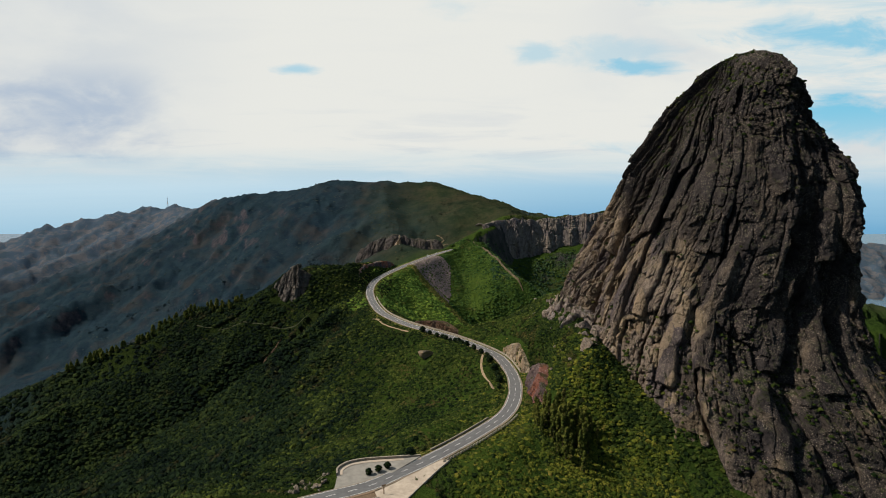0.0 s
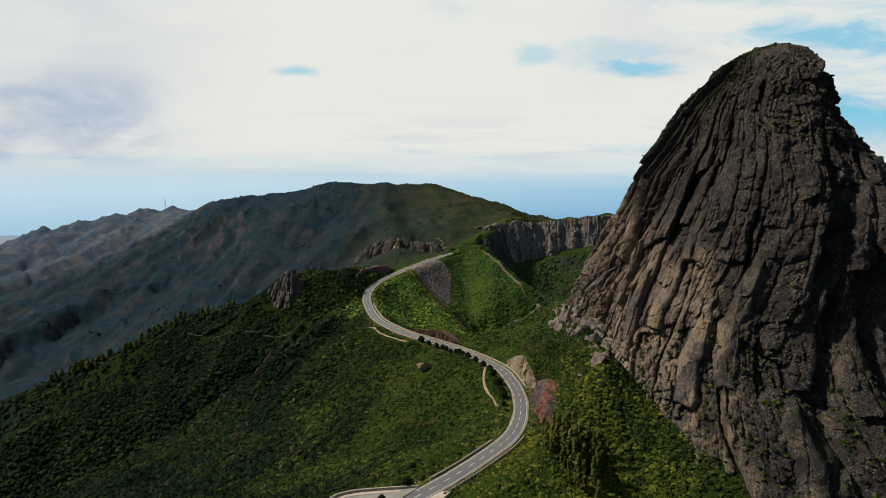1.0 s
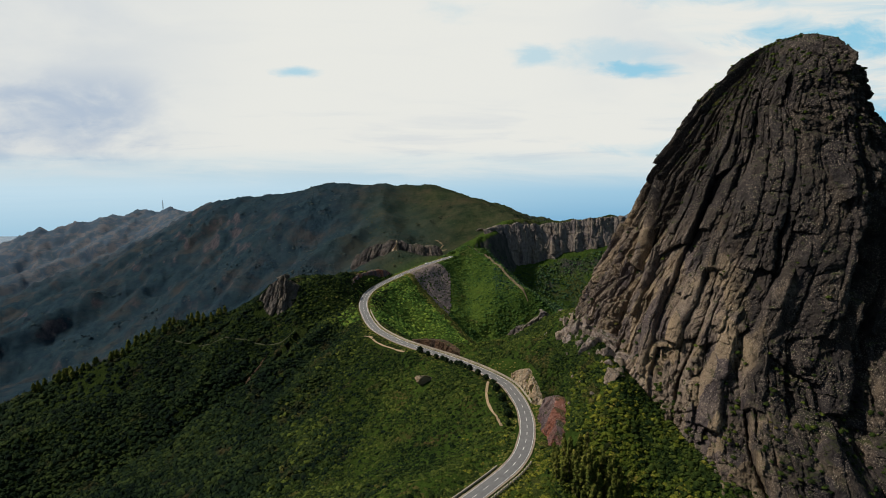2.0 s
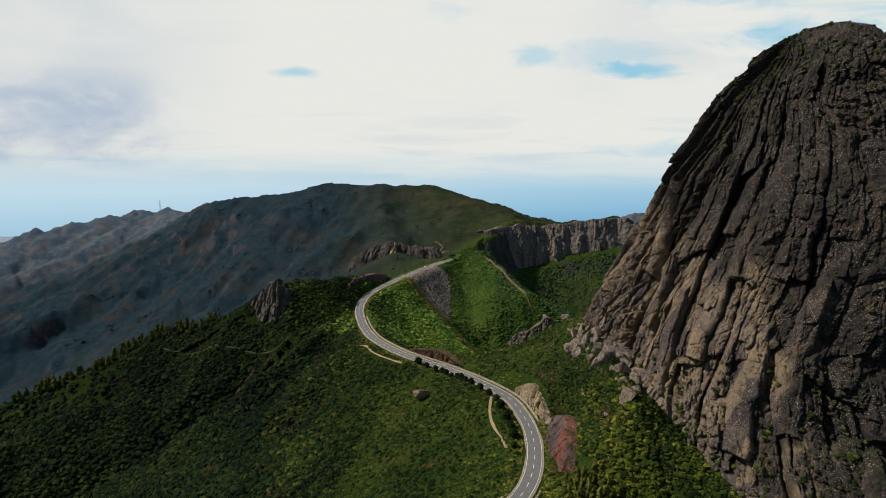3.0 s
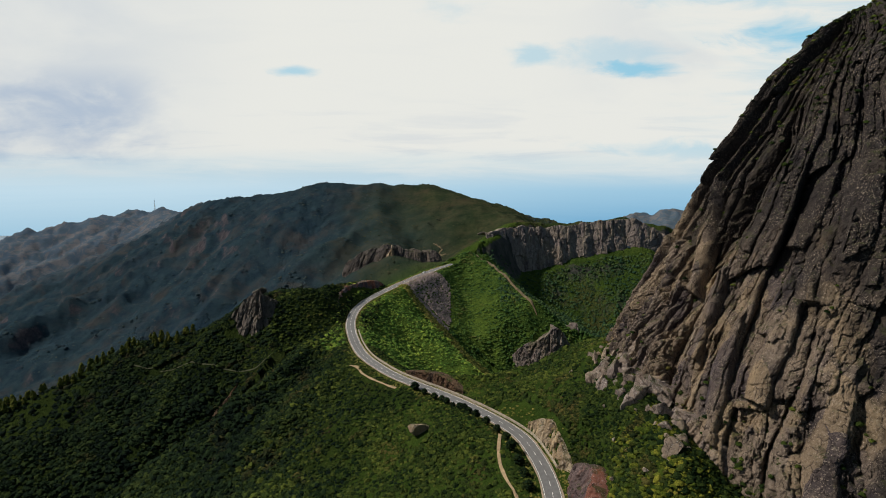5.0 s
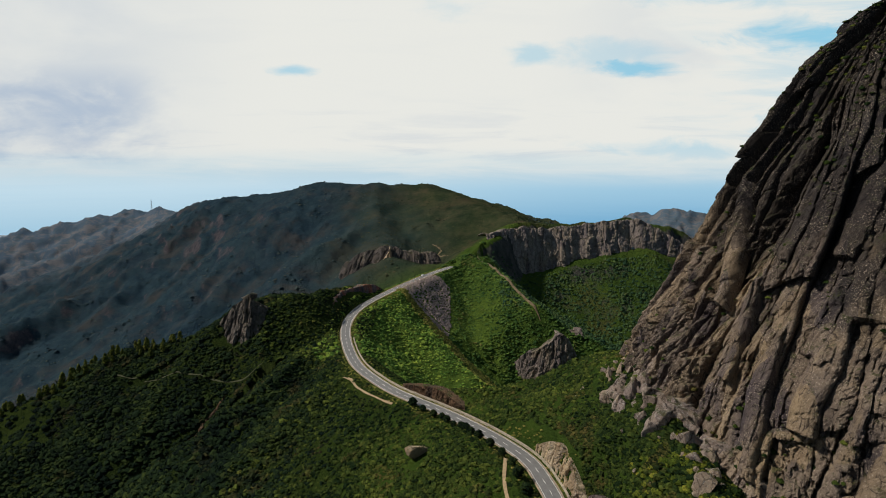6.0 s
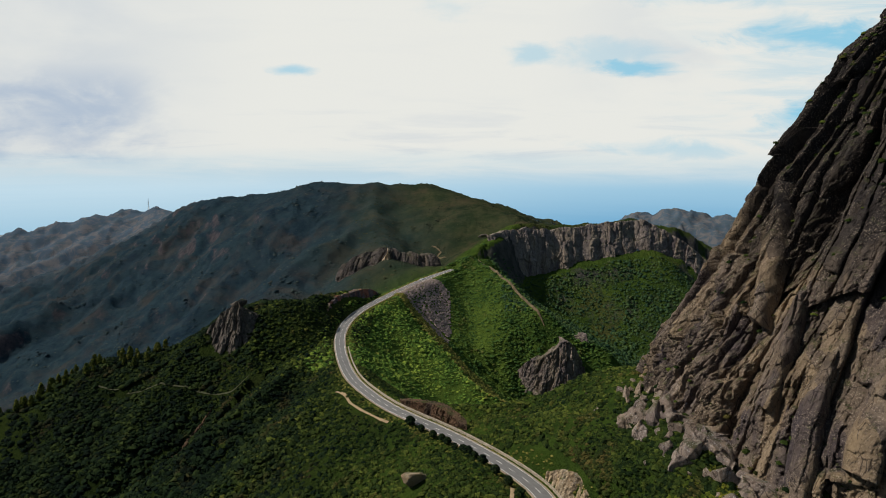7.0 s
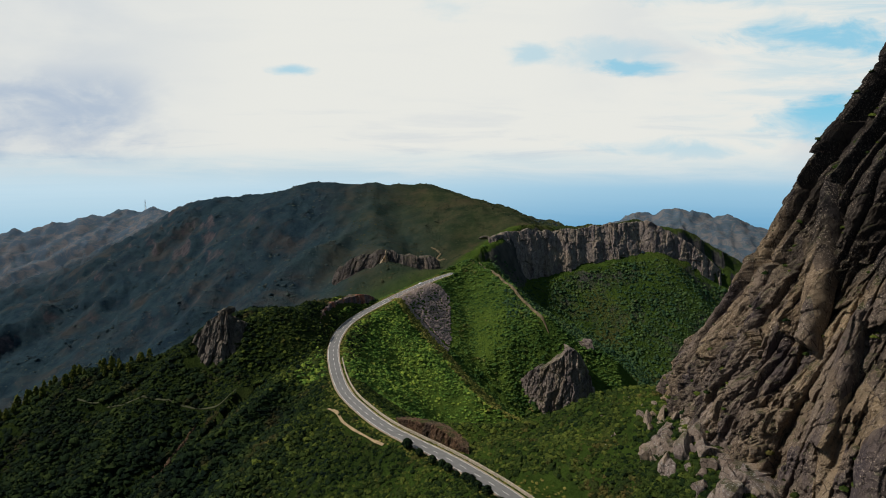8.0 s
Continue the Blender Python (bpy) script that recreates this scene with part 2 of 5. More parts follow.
def ground_material():
    """Scrub, grass, bare earth and rock by slope and by patches, with distance haze coloured into the far parts."""
    m, n, b, g = material("scrub_ground")
    p = g.outputs["Position"]
    nz = n.add("ShaderNodeSeparateXYZ", inputs={0: g.outputs["Normal"]}).outputs[2]
    y = n.add("ShaderNodeSeparateXYZ", inputs={0: p}).outputs[1]
    big, mid, small = n.noise(p, 0.006, 6.0, 0.6, 0.4), n.noise(p, 0.03, 6.0, 0.65), n.noise(p, 0.16, 8.0, 0.7)
    t = n.math("ADD", n.math("MULTIPLY", big, 0.4), n.math("ADD", n.math("MULTIPLY", mid, 0.35), n.math("MULTIPLY", small, 0.35)))
    c = n.mix(n.step(t, 0.42, 0.58), (0.014, 0.028, 0.009), (0.038, 0.066, 0.013))
    c = n.mix(n.step(t, 0.56, 0.70), c, (0.060, 0.085, 0.016))
    c = n.mix(n.math("MULTIPLY", n.step(n.noise(p, 0.012, 6.0, 0.65), 0.54, 0.66), 0.5), c, (0.07, 0.055, 0.025))
    x = n.add("ShaderNodeSeparateXYZ", inputs={0: p}).outputs[0]
    # heath ground in the west, its colour darkened to stand for cloud shade
    heath = n.math("MULTIPLY", n.step(x, -15.0, -70.0), n.step(y, 640.0, 560.0))
    c = n.mix(n.math("MULTIPLY", heath, 0.85), c, n.mix(n.step(t, 0.42, 0.64), (0.006, 0.010, 0.005), (0.020, 0.030, 0.009)))
    lush = n.math("MULTIPLY", n.math("MULTIPLY", n.step(x, -75.0, -45.0), n.step(y, 440.0, 500.0)), n.step(y, 790.0, 720.0))
    lush = n.math("MULTIPLY", lush, n.step(n.math("SUBTRACT", y, n.math("MULTIPLY", x, -1.0)), 830.0, 770.0))
    lush = n.math("MULTIPLY", lush, n.step(n.math("SUBTRACT", x, n.math("MULTIPLY", n.math("SUBTRACT", y, 700.0), 0.58)), -14.0, -5.0))
    meadow = n.mix(n.step(t, 0.40, 0.66), (0.026, 0.054, 0.013), (0.080, 0.125, 0.022))
    c = n.mix(n.math("MULTIPLY", lush, 0.9), c, meadow)
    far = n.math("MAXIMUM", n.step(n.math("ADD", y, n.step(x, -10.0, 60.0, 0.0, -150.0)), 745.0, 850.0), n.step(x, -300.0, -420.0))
    # mountain cover: blue haze and cloud shade are put into its base colour
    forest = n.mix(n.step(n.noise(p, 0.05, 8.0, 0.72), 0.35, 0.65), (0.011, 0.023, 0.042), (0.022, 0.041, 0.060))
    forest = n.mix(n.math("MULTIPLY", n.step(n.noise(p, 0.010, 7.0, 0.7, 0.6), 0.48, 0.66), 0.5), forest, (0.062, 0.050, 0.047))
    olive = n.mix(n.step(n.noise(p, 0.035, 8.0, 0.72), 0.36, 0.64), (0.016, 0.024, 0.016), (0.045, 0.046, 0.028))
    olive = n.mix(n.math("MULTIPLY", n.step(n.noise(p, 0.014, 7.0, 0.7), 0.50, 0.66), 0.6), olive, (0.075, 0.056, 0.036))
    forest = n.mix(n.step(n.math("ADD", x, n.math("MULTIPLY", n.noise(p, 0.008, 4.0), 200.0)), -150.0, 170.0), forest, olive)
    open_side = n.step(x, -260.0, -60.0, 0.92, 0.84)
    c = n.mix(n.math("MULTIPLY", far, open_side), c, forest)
    # farthest slopes: blue distance haze is put into the base colour
    far_haze = n.step(y, 1700.0, 2500.0)
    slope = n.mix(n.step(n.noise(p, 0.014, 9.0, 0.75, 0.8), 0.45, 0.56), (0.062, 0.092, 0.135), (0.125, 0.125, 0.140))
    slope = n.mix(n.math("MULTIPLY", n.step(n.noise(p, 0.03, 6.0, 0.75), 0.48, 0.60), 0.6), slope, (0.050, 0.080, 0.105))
    c = n.mix(n.math("MULTIPLY", far_haze, 0.85), c, slope)
    rock = n.mix(n.step(n.noise(n.scaled(p, (1, 1, 0.3)), 0.12, 7.0, 0.7), 0.35, 0.65), (0.036, 0.034, 0.044), (0.082, 0.072, 0.080))
    steep = n.math("MULTIPLY", n.step(n.math("ADD", nz, n.math("MULTIPLY", n.math("SUBTRACT", small, 0.5), 0.35)), 0.74, 0.60), n.step(y, 700.0, 900.0))
    c = n.mix(n.math("MULTIPLY", steep, 0.85), c, rock)
    n.put(b.inputs["Base Color"], c)
    b.inputs["Roughness"].default_value = 0.95
    b.inputs["Specular IOR Level"].default_value = 0.0
    h = n.math("ADD", n.math("MULTIPLY", small, 2.0), n.noise(p, 0.7, 6.0, 0.7))
    h = n.math("ADD", h, n.math("MULTIPLY", n.noise(p, 1.5, 5.0, 0.7), 0.8))
    relief(n, b, h, 0.95, 1.8)
    return m


MAT = {
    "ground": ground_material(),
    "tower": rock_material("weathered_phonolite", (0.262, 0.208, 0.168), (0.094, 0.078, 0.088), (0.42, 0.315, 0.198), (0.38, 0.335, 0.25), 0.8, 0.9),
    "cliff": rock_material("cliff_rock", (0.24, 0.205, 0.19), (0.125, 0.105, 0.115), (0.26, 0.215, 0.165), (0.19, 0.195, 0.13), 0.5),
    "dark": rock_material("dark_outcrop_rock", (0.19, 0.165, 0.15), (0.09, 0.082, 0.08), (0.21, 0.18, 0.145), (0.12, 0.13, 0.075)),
    # darker copy of the outcrop rock, with shade put into its colours
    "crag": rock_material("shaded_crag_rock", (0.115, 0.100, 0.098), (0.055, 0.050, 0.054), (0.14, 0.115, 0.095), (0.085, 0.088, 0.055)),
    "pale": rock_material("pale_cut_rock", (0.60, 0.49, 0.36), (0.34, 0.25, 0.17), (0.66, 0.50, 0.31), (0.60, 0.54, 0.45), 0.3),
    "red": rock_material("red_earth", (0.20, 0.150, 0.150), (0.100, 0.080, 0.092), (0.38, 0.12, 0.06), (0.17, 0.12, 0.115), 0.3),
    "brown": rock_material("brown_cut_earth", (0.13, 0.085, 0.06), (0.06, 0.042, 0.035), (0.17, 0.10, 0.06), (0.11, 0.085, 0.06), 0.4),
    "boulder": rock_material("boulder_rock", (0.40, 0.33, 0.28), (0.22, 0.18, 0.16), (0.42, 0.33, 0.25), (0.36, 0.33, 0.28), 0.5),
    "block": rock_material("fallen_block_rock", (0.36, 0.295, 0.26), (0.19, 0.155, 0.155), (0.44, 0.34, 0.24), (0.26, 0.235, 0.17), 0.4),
    "shrub": leaf_material("laurel_scrub", (0.009, 0.019, 0.007), (0.030, 0.048, 0.012), (0.088, 0.110, 0.022), (0.100, 0.074, 0.028)),
    # dark heath, with cloud shade added into its base colours
    "heath": leaf_material("cloud_darkened_heath_scrub", (0.005, 0.011, 0.008), (0.013, 0.025, 0.011), (0.038, 0.055, 0.016), (0.048, 0.036, 0.018)),
    "fern": leaf_material("lush_fern_scrub", (0.046, 0.100, 0.022), (0.108, 0.190, 0.034), (0.215, 0.285, 0.046), (0.24, 0.20, 0.05), 0.03, 0.5),
    "broom": leaf_material("yellow_broom", (0.040, 0.062, 0.010), (0.085, 0.105, 0.016), (0.19, 0.185, 0.028), (0.20, 0.15, 0.04), 0.06),
    # forest leaves carry the blue of distance haze in their colours
    "forest": leaf_material("hazy_evergreen_forest", (0.017, 0.030, 0.042), (0.028, 0.045, 0.054), (0.046, 0.062, 0.058), (0.070, 0.060, 0.058), 0.006, 0.3),
    "meadow": leaf_material("green_hill_scrub", (0.024, 0.056, 0.018), (0.056, 0.108, 0.026), (0.110, 0.165, 0.034), (0.135, 0.115, 0.04), 0.03, 0.6),
    "ravine": leaf_material("ravine_scrub", (0.018, 0.044, 0.026), (0.042, 0.080, 0.036), (0.078, 0.122, 0.042), (0.075, 0.068, 0.03)),
    "upland": leaf_material("upland_heath", (0.014, 0.022, 0.015), (0.032, 0.038, 0.022), (0.056, 0.058, 0.030), (0.085, 0.062, 0.038), 0.012, 0.4),
    "pine": leaf_material("conifer_needles", (0.040, 0.055, 0.014), (0.090, 0.105, 0.022), (0.155, 0.155, 0.034), (0.16, 0.12, 0.04), 0.1),
    "grass": leaf_material("dry_verge_grass", (0.07, 0.085, 0.02), (0.15, 0.15, 0.035), (0.24, 0.21, 0.06), (0.26, 0.19, 0.08), 0.05),
    "bark": plain("bark", (0.09, 0.065, 0.045), 0.9, 0.4, 3.0),
    "asphalt": plain("asphalt", (0.115, 0.115, 0.12), 0.9, 0.18, 0.6, 0.01),
    "apron": plain("worn_pale_asphalt", (0.24, 0.225, 0.20), 0.9, 0.2, 0.4, 0.01),
    "paint": plain("road_paint", (0.72, 0.72, 0.70), 0.7, 0.12, 2.0, 0.002),
    "verge": plain("pale_verge_gravel", (0.27, 0.21, 0.15), 0.95, 0.3, 0.8, 0.03),
    "paving": plain("dusty_concrete", (0.42, 0.35, 0.28), 0.9, 0.2, 0.5, 0.01),
    "stone": plain("masonry", (0.30, 0.26, 0.21), 0.95, 0.45, 1.2, 0.06),
    "steel": plain("galvanised_steel", (0.42, 0.43, 0.44), 0.5, 0.2, 2.0, 0.002, 0.8),
    "wood": plain("weathered_timber", (0.20, 0.13, 0.08), 0.85, 0.35, 3.0, 0.01),
    "scree": plain("grey_scree", (0.20, 0.155, 0.145), 0.95, 0.4, 0.4, 0.1),
    "earth": plain("trodden_earth", (0.26, 0.19, 0.11), 0.95, 0.3, 0.7, 0.04),
    "bare": plain("bare_brown_slope", (0.105, 0.080, 0.042), 0.95, 0.5, 0.25, 0.06),
    "track": plain("worn_grassy_track", (0.034, 0.040, 0.014), 0.95, 0.4, 0.5, 0.05),
    "car": plain("white_car_paint", (0.78, 0.78, 0.78), 0.25, 0.03, 0.5, 0.0),
    "glass": plain("dark_glass", (0.02, 0.025, 0.03), 0.08, 0.1, 1.0, 0.0),
    "rubber": plain("rubber", (0.02, 0.02, 0.02), 0.8, 0.2, 4.0, 0.005),
}


# ---------------------------------------------------------------- mesh tools
def mesh_of(name, verts, faces, mat, flat=True):
    """A mesh from arrays: vertices (n, 3) and faces (m, 3 or 4)."""
    verts, faces = np.asarray(verts, np.float32), np.asarray(faces, np.int32)
    me = bpy.data.meshes.new(name)
    k = faces.shape[1]
    me.vertices.add(len(verts))
    me.vertices.foreach_set("co", verts.ravel())
    me.loops.add(faces.size)
    me.loops.foreach_set("vertex_index", faces.ravel())
    me.polygons.add(len(faces))
    me.polygons.foreach_set("loop_start", np.arange(0, faces.size, k, dtype=np.int32))
    me.polygons.foreach_set("use_smooth", np.full(len(faces), not flat))
    me.update(calc_edges=True)
    me.validate()
    me.materials.append(mat)
    return me


def grid_faces(rows, cols, wrap=False):
    r, c = np.meshgrid(np.arange(rows - 1), np.arange(cols if wrap else cols - 1), indexing="ij")
    c2 = (c + 1) % cols
    return np.stack([r * cols + c, r * cols + c2, (r + 1) * cols + c2, (r + 1) * cols + c], -1).reshape(-1, 4)


def part(name, me, parent=None, label=""):
    ob = new(name, me)
    if parent is not None:
        ob.parent = parent
    if label:
        tagged(ob, label)
    return ob


def bm_mesh(name, bm, mat):
    me = bpy.data.meshes.new(name)
    bm.to_mesh(me)
    bm.free()
    me.materials.append(mat)
    return me


def box(bm, cx, cy, cz, sx, sy, sz, turn=0.0, bevel=0.0):
    m = pose(cx, cy, cz, 0, 0, turn) @ Matrix.Diagonal((sx, sy, sz, 1))
    made = bmesh.ops.create_cube(bm, size=1.0, matrix=m)["verts"]
    if bevel:
        edges = list({e for v in made for e in v.link_edges})
        bmesh.ops.bevel(bm, geom=edges, offset=bevel, segments=1, affect="EDGES")


def rod(bm, a, b, r0, r1=None, sides=6):
    a, b = Vector(a), Vector(b)
    turn = (b - a).to_track_quat("Z", "Y").to_matrix().to_4x4()
    bmesh.ops.create_cone(bm, cap_ends=True, segments=sides, radius1=r0, radius2=r0 if r1 is None else r1, depth=(b - a).length, matrix=Matrix.Translation((a + b) / 2) @ turn)


# ---------------------------------------------------------------- the lie of the land
ROAD = [(-72, 158, 16.2), (-54, 167, 15.7), (-36.8, 176.5, 15.2), (-24.5, 183.1, 15), (-14.6, 192.9, 14.5), (-4.4, 203.7, 14), (7.1, 217.8, 13.2), (18.2, 233.1, 12.4), (26.7, 246.5, 11.6),
        (32.6, 261, 11), (36.9, 280.5, 10.6), (38.2, 300, 10.6), (36.6, 318, 10.8), (32.5, 335, 11.2), (21.5, 353, 11.6), (8, 370, 11.8), (-3.2, 382.5, 11.8), (-13.8, 393.5, 11.7),
        (-24.5, 406, 11.3), (-36, 424, 10.6), (-49.5, 450, 10.2), (-60.3, 484, 11), (-67.2, 518.5, 12.8), (-67.8, 552, 14.5), (-61, 584, 16.2), (-43, 624, 19.2), (-24, 659, 22), (-6, 690, 24), (12, 716, 25.5)]


def spline(points, gap=2.0):
    """Points on a smooth curve through the given ones, about gap metres apart."""
    p = np.array(points, float)
    p = np.vstack([2 * p[0] - p[1], p, 2 * p[-1] - p[-2]])
    out = []
    for i in range(1, len(p) - 2):
        k = max(2, int(np.linalg.norm(p[i + 1] - p[i]) / gap))
        t = (np.arange(k) / k)[:, None]
        out.append(0.5 * (2 * p[i] + (p[i + 1] - p[i - 1]) * t + (2 * p[i - 1] - 5 * p[i] + 4 * p[i + 1] - p[i + 2]) * t ** 2 + (3 * p[i] - p[i - 1] - 3 * p[i + 1] + p[i + 2]) * t ** 3))
    out.append(p[-2][None])
    return np.vstack(out)


ROAD_LINE = spline(ROAD)

# crest lines: points, fall to the left and right of their way, width of the rounded top
RIDGES = [
    # the shoulder that carries the road
    (ROAD[0:7], 0.62, 0.30, 12),
    (ROAD[6:15], 0.42, 0.6, 14),
    (ROAD[14:21], 0.62, 0.85, 9),
    (ROAD[20:29], 0.75, 0.85, 7),
    # flat spur towards the boulder
    ([(30, 322, 8), (-8, 352, 4.5), (-40, 377, 0)], 0.95, 0.8, 9),
    ([(-38, 426, 8), (-63, 425, 4), (-85, 402, -12), (-136, 387, -50), (-191, 366, -68), (-300, 335, -115)], 0.8, 0.75, 8),
    # spur with the rocky outcrop
    ([(-70, 540, 12), (-98, 530, 31), (-125, 534, 32), (-148, 540, 25), (-176, 526, 4), (-223, 527, -8)], 1.0, 0.9, 6),
    ([(-108, 522, 25), (-132, 517, 29), (-150, 518, 20), (-172, 524, 4)], 0.95, 0.72, 6),
    ([(-223, 527, -8), (-251, 527, -18), (-282, 510, -34), (-400, 470, -80), (-620, 420, -150)], 0.70, 0.85, 8),
    ([(-98, 530, 30), (-90, 560, 31), (-76, 598, 27), (-60, 625, 20)], 0.8, 0.9, 5),
    ([(-64, 500, 11), (-102, 464, 10), (-122, 440, -12)], 0.8, 0.85, 6),
    ([(-251, 527, -22), (-262, 478, -50), (-300, 445, -68), (-340, 380, -100)], 0.6, 0.6, 12),
    # slope inside the bend
    ([(-54, 588, 11), (-20, 572, -2), (19, 537, -25), (45, 512, -45), (80, 480, -75)], 0.6, 0.75, 8),
    ([(-52, 622, 15), (-37, 632, 9.5), (-7, 608, -6), (9, 592, -12.5), (27, 576, -22), (41, 556, -34), (55, 536, -44), (80, 505, -75)], 1.15, 0.6, 2),
    # hill behind the bend and its long right-hand spur
    ([(-5, 692, 24), (17, 718, 32), (45, 745, 31), (58, 800, 20), (58, 850, 10)], 0.85, 1.05, 5),
    ([(30, 728, 35), (52, 700, 26), (64, 676, 18)], 1.05, 0.66, 4),
    ([(64, 676, 18), (74, 655, 10), (92, 628, -1)], 1.1, 0.95, 4),
    ([(92, 628, -1), (106, 610, -10), (128, 612, -16), (150, 622, -44), (200, 600, -120)], 1.2, 2.2, 4),
    # saddle to the rock tower
    ([(-24, 424, 6), (-4, 414, 8), (25, 408, 10), (52, 402, 19.5), (72, 388, 37), (88, 374, 51), (112, 352, 64)], 1.1, 0.8, 4),
    ([(26, 384, 15), (45, 362, 25), (58, 335, 31)], 0.9, 1.0, 5),
    ([(73, 362, 44), (73, 325, 46), (70, 295, 44), (72, 267, 37), (92, 245, 20), (125, 215, 4), (180, 196, -6), (260, 190, -40)], 1.1, 1.05, 5),
    ([(12, 232, 12), (49, 243, 9), (71, 237, 4), (100, 215, -4)], 0.5, 0.45, 12),
    # the long mountain
    ([(60, 860, 34), (105, 925, 52), (163, 955, 49), (215, 960, 49), (264, 950, 57), (318, 945, 42), (376, 930, -30), (470, 900, -120)], 0.6, 3.0, 10),
    ([(52, 848, 6), (80, 872, 0), (104, 884, -9), (152, 894, -12), (229, 910, 10), (305, 912, 4), (371, 900, -30), (440, 860, -90)], 0.3, 1.0, 4),
    ([(110, 1080, 47), (140, 1010, 45), (163, 962, 47)], 1.2, 1.2, 20),
    ([(-20, 1300, 98), (30, 1220, 78), (70, 1150, 60), (110, 1080, 46)], 0.42, 0.5, 30),
    ([(-20, 1300, 98), (-140, 1300, 101), (-235, 1330, 102), (-330, 1400, 80), (-505, 1533, 62), (-640, 1750, 42), (-760, 2000, 16), (-980, 2350, -30), (-1200, 2700, -62), (-1385, 2900, -58),
      (-1655, 2800, -93), (-1860, 2700, -125), (-1995, 2600, -205), (-2400, 2500, -380)], 0.62, 0.55, 22),
    ([(-120, 1290, 100), (-110, 1150, 45), (-90, 1000, 12), (-64, 868, 10), (-30, 830, 8), (20, 790, 14)], 0.6, 0.6, 16),
    ([(-110, 1150, 45), (-130, 1080, 24), (-183, 1000, 8), (-210, 950, -12), (-225, 905, -45), (-260, 840, -100)], 0.5, 0.75, 8),
    ([(-235, 1330, 100), (-290, 1200, 20), (-350, 1060, -60), (-400, 940, -120)], 0.75, 0.8, 8),
    ([(-505, 1533, 55), (-600, 1350, -70), (-760, 1100, -170), (-900, 900, -230)], 0.5, 0.5, 14),
    ([(-330, 1400, 75), (-400, 1180, -40), (-480, 980, -130), (-560, 800, -190)], 0.5, 0.5, 14),
    ([(-980, 2350, -40), (-1150, 1950, -180), (-1350, 1600, -290)], 0.45, 0.45, 40),
    ([(-1385, 2880, -65), (-1560, 2450, -230), (-1800, 2000, -340)], 0.42, 0.42, 40),
    ([(-1740, 2760, -100), (-2000, 2300, -300), (-2300, 1900, -400)], 0.42, 0.42, 40),
    # hills over the next valley
    ([(900, 3350, -220), (1150, 3220, -88), (1280, 3170, -76), (1430, 3110, -102), (1600, 3050, -160), (2200, 3000, -262), (2900, 2900, -340)], 0.45, 0.4, 60),
    ([(264, 950, 45), (330, 820, -60), (420, 700, -140)], 0.6, 0.6, 12),
    ([(-64, 166, 16), (-110, 60, 10), (-160, -80, 5), (-100, -300, -20), (100, -700, -60)], 0.55, 0.55, 30),
]
# stream beds: points and the rise of their banks to the left and right
RAVINES = [([(46, 596, -44), (66, 580, -66), (92, 566, -84), (130, 556, -104), (190, 540, -150)], 1.3, 0.78),
           ([(-124, 466, -8), (-138, 461, -26), (-151, 455, -40), (-176, 442, -56), (-214, 422, -80), (-290, 398, -112), (-400, 370, -150)], 0.8, 1.0)]
FLOOR = -420.0


def ridge_height(x, y, points, left, right, round_):
    best = np.full(np.shape(x), -2000.0)
    for (ax, ay, az), (bx, by, bz) in zip(points, points[1:]):
        ux, uy = bx - ax, by - ay
        span = ux * ux + uy * uy
        t = np.clip(((x - ax) * ux + (y - ay) * uy) / span, 0, 1)
        dx, dy = x - ax - t * ux, y - ay - t * uy
        side = ux * dy - uy * dx
        d = np.hypot(dx, dy)
        fall = np.where(side > 0, left, right)
        best = np.maximum(best, az + t * (bz - az) - fall * (np.sqrt(d * d + round_ * round_) - round_))
    return best


def road_near(x, y, line=None):
    """Distance from the road's middle, signed (right-hand side positive), and the road's height there."""
    p = ROAD_LINE if line is None else line
    x, y = np.asarray(x, float), np.asarray(y, float)
    best, side, high = np.full(x.shape, 1e9), np.zeros(x.shape), np.zeros(x.shape)
    for (ax, ay, az), (bx, by, bz) in zip(p[:-1], p[1:]):
        ux, uy = bx - ax, by - ay
        t = np.clip(((x - ax) * ux + (y - ay) * uy) / (ux * ux + uy * uy), 0, 1)
        dx, dy = x - ax - t * ux, y - ay - t * uy
        d = dx * dx + dy * dy
        near = d < best
        best = np.where(near, d, best)
        side = np.where(near, np.where(ux * dy - uy * dx > 0, -1.0, 1.0), side)
        high = np.where(near, az + t * (bz - az), high)
    return np.sqrt(best) * side, high


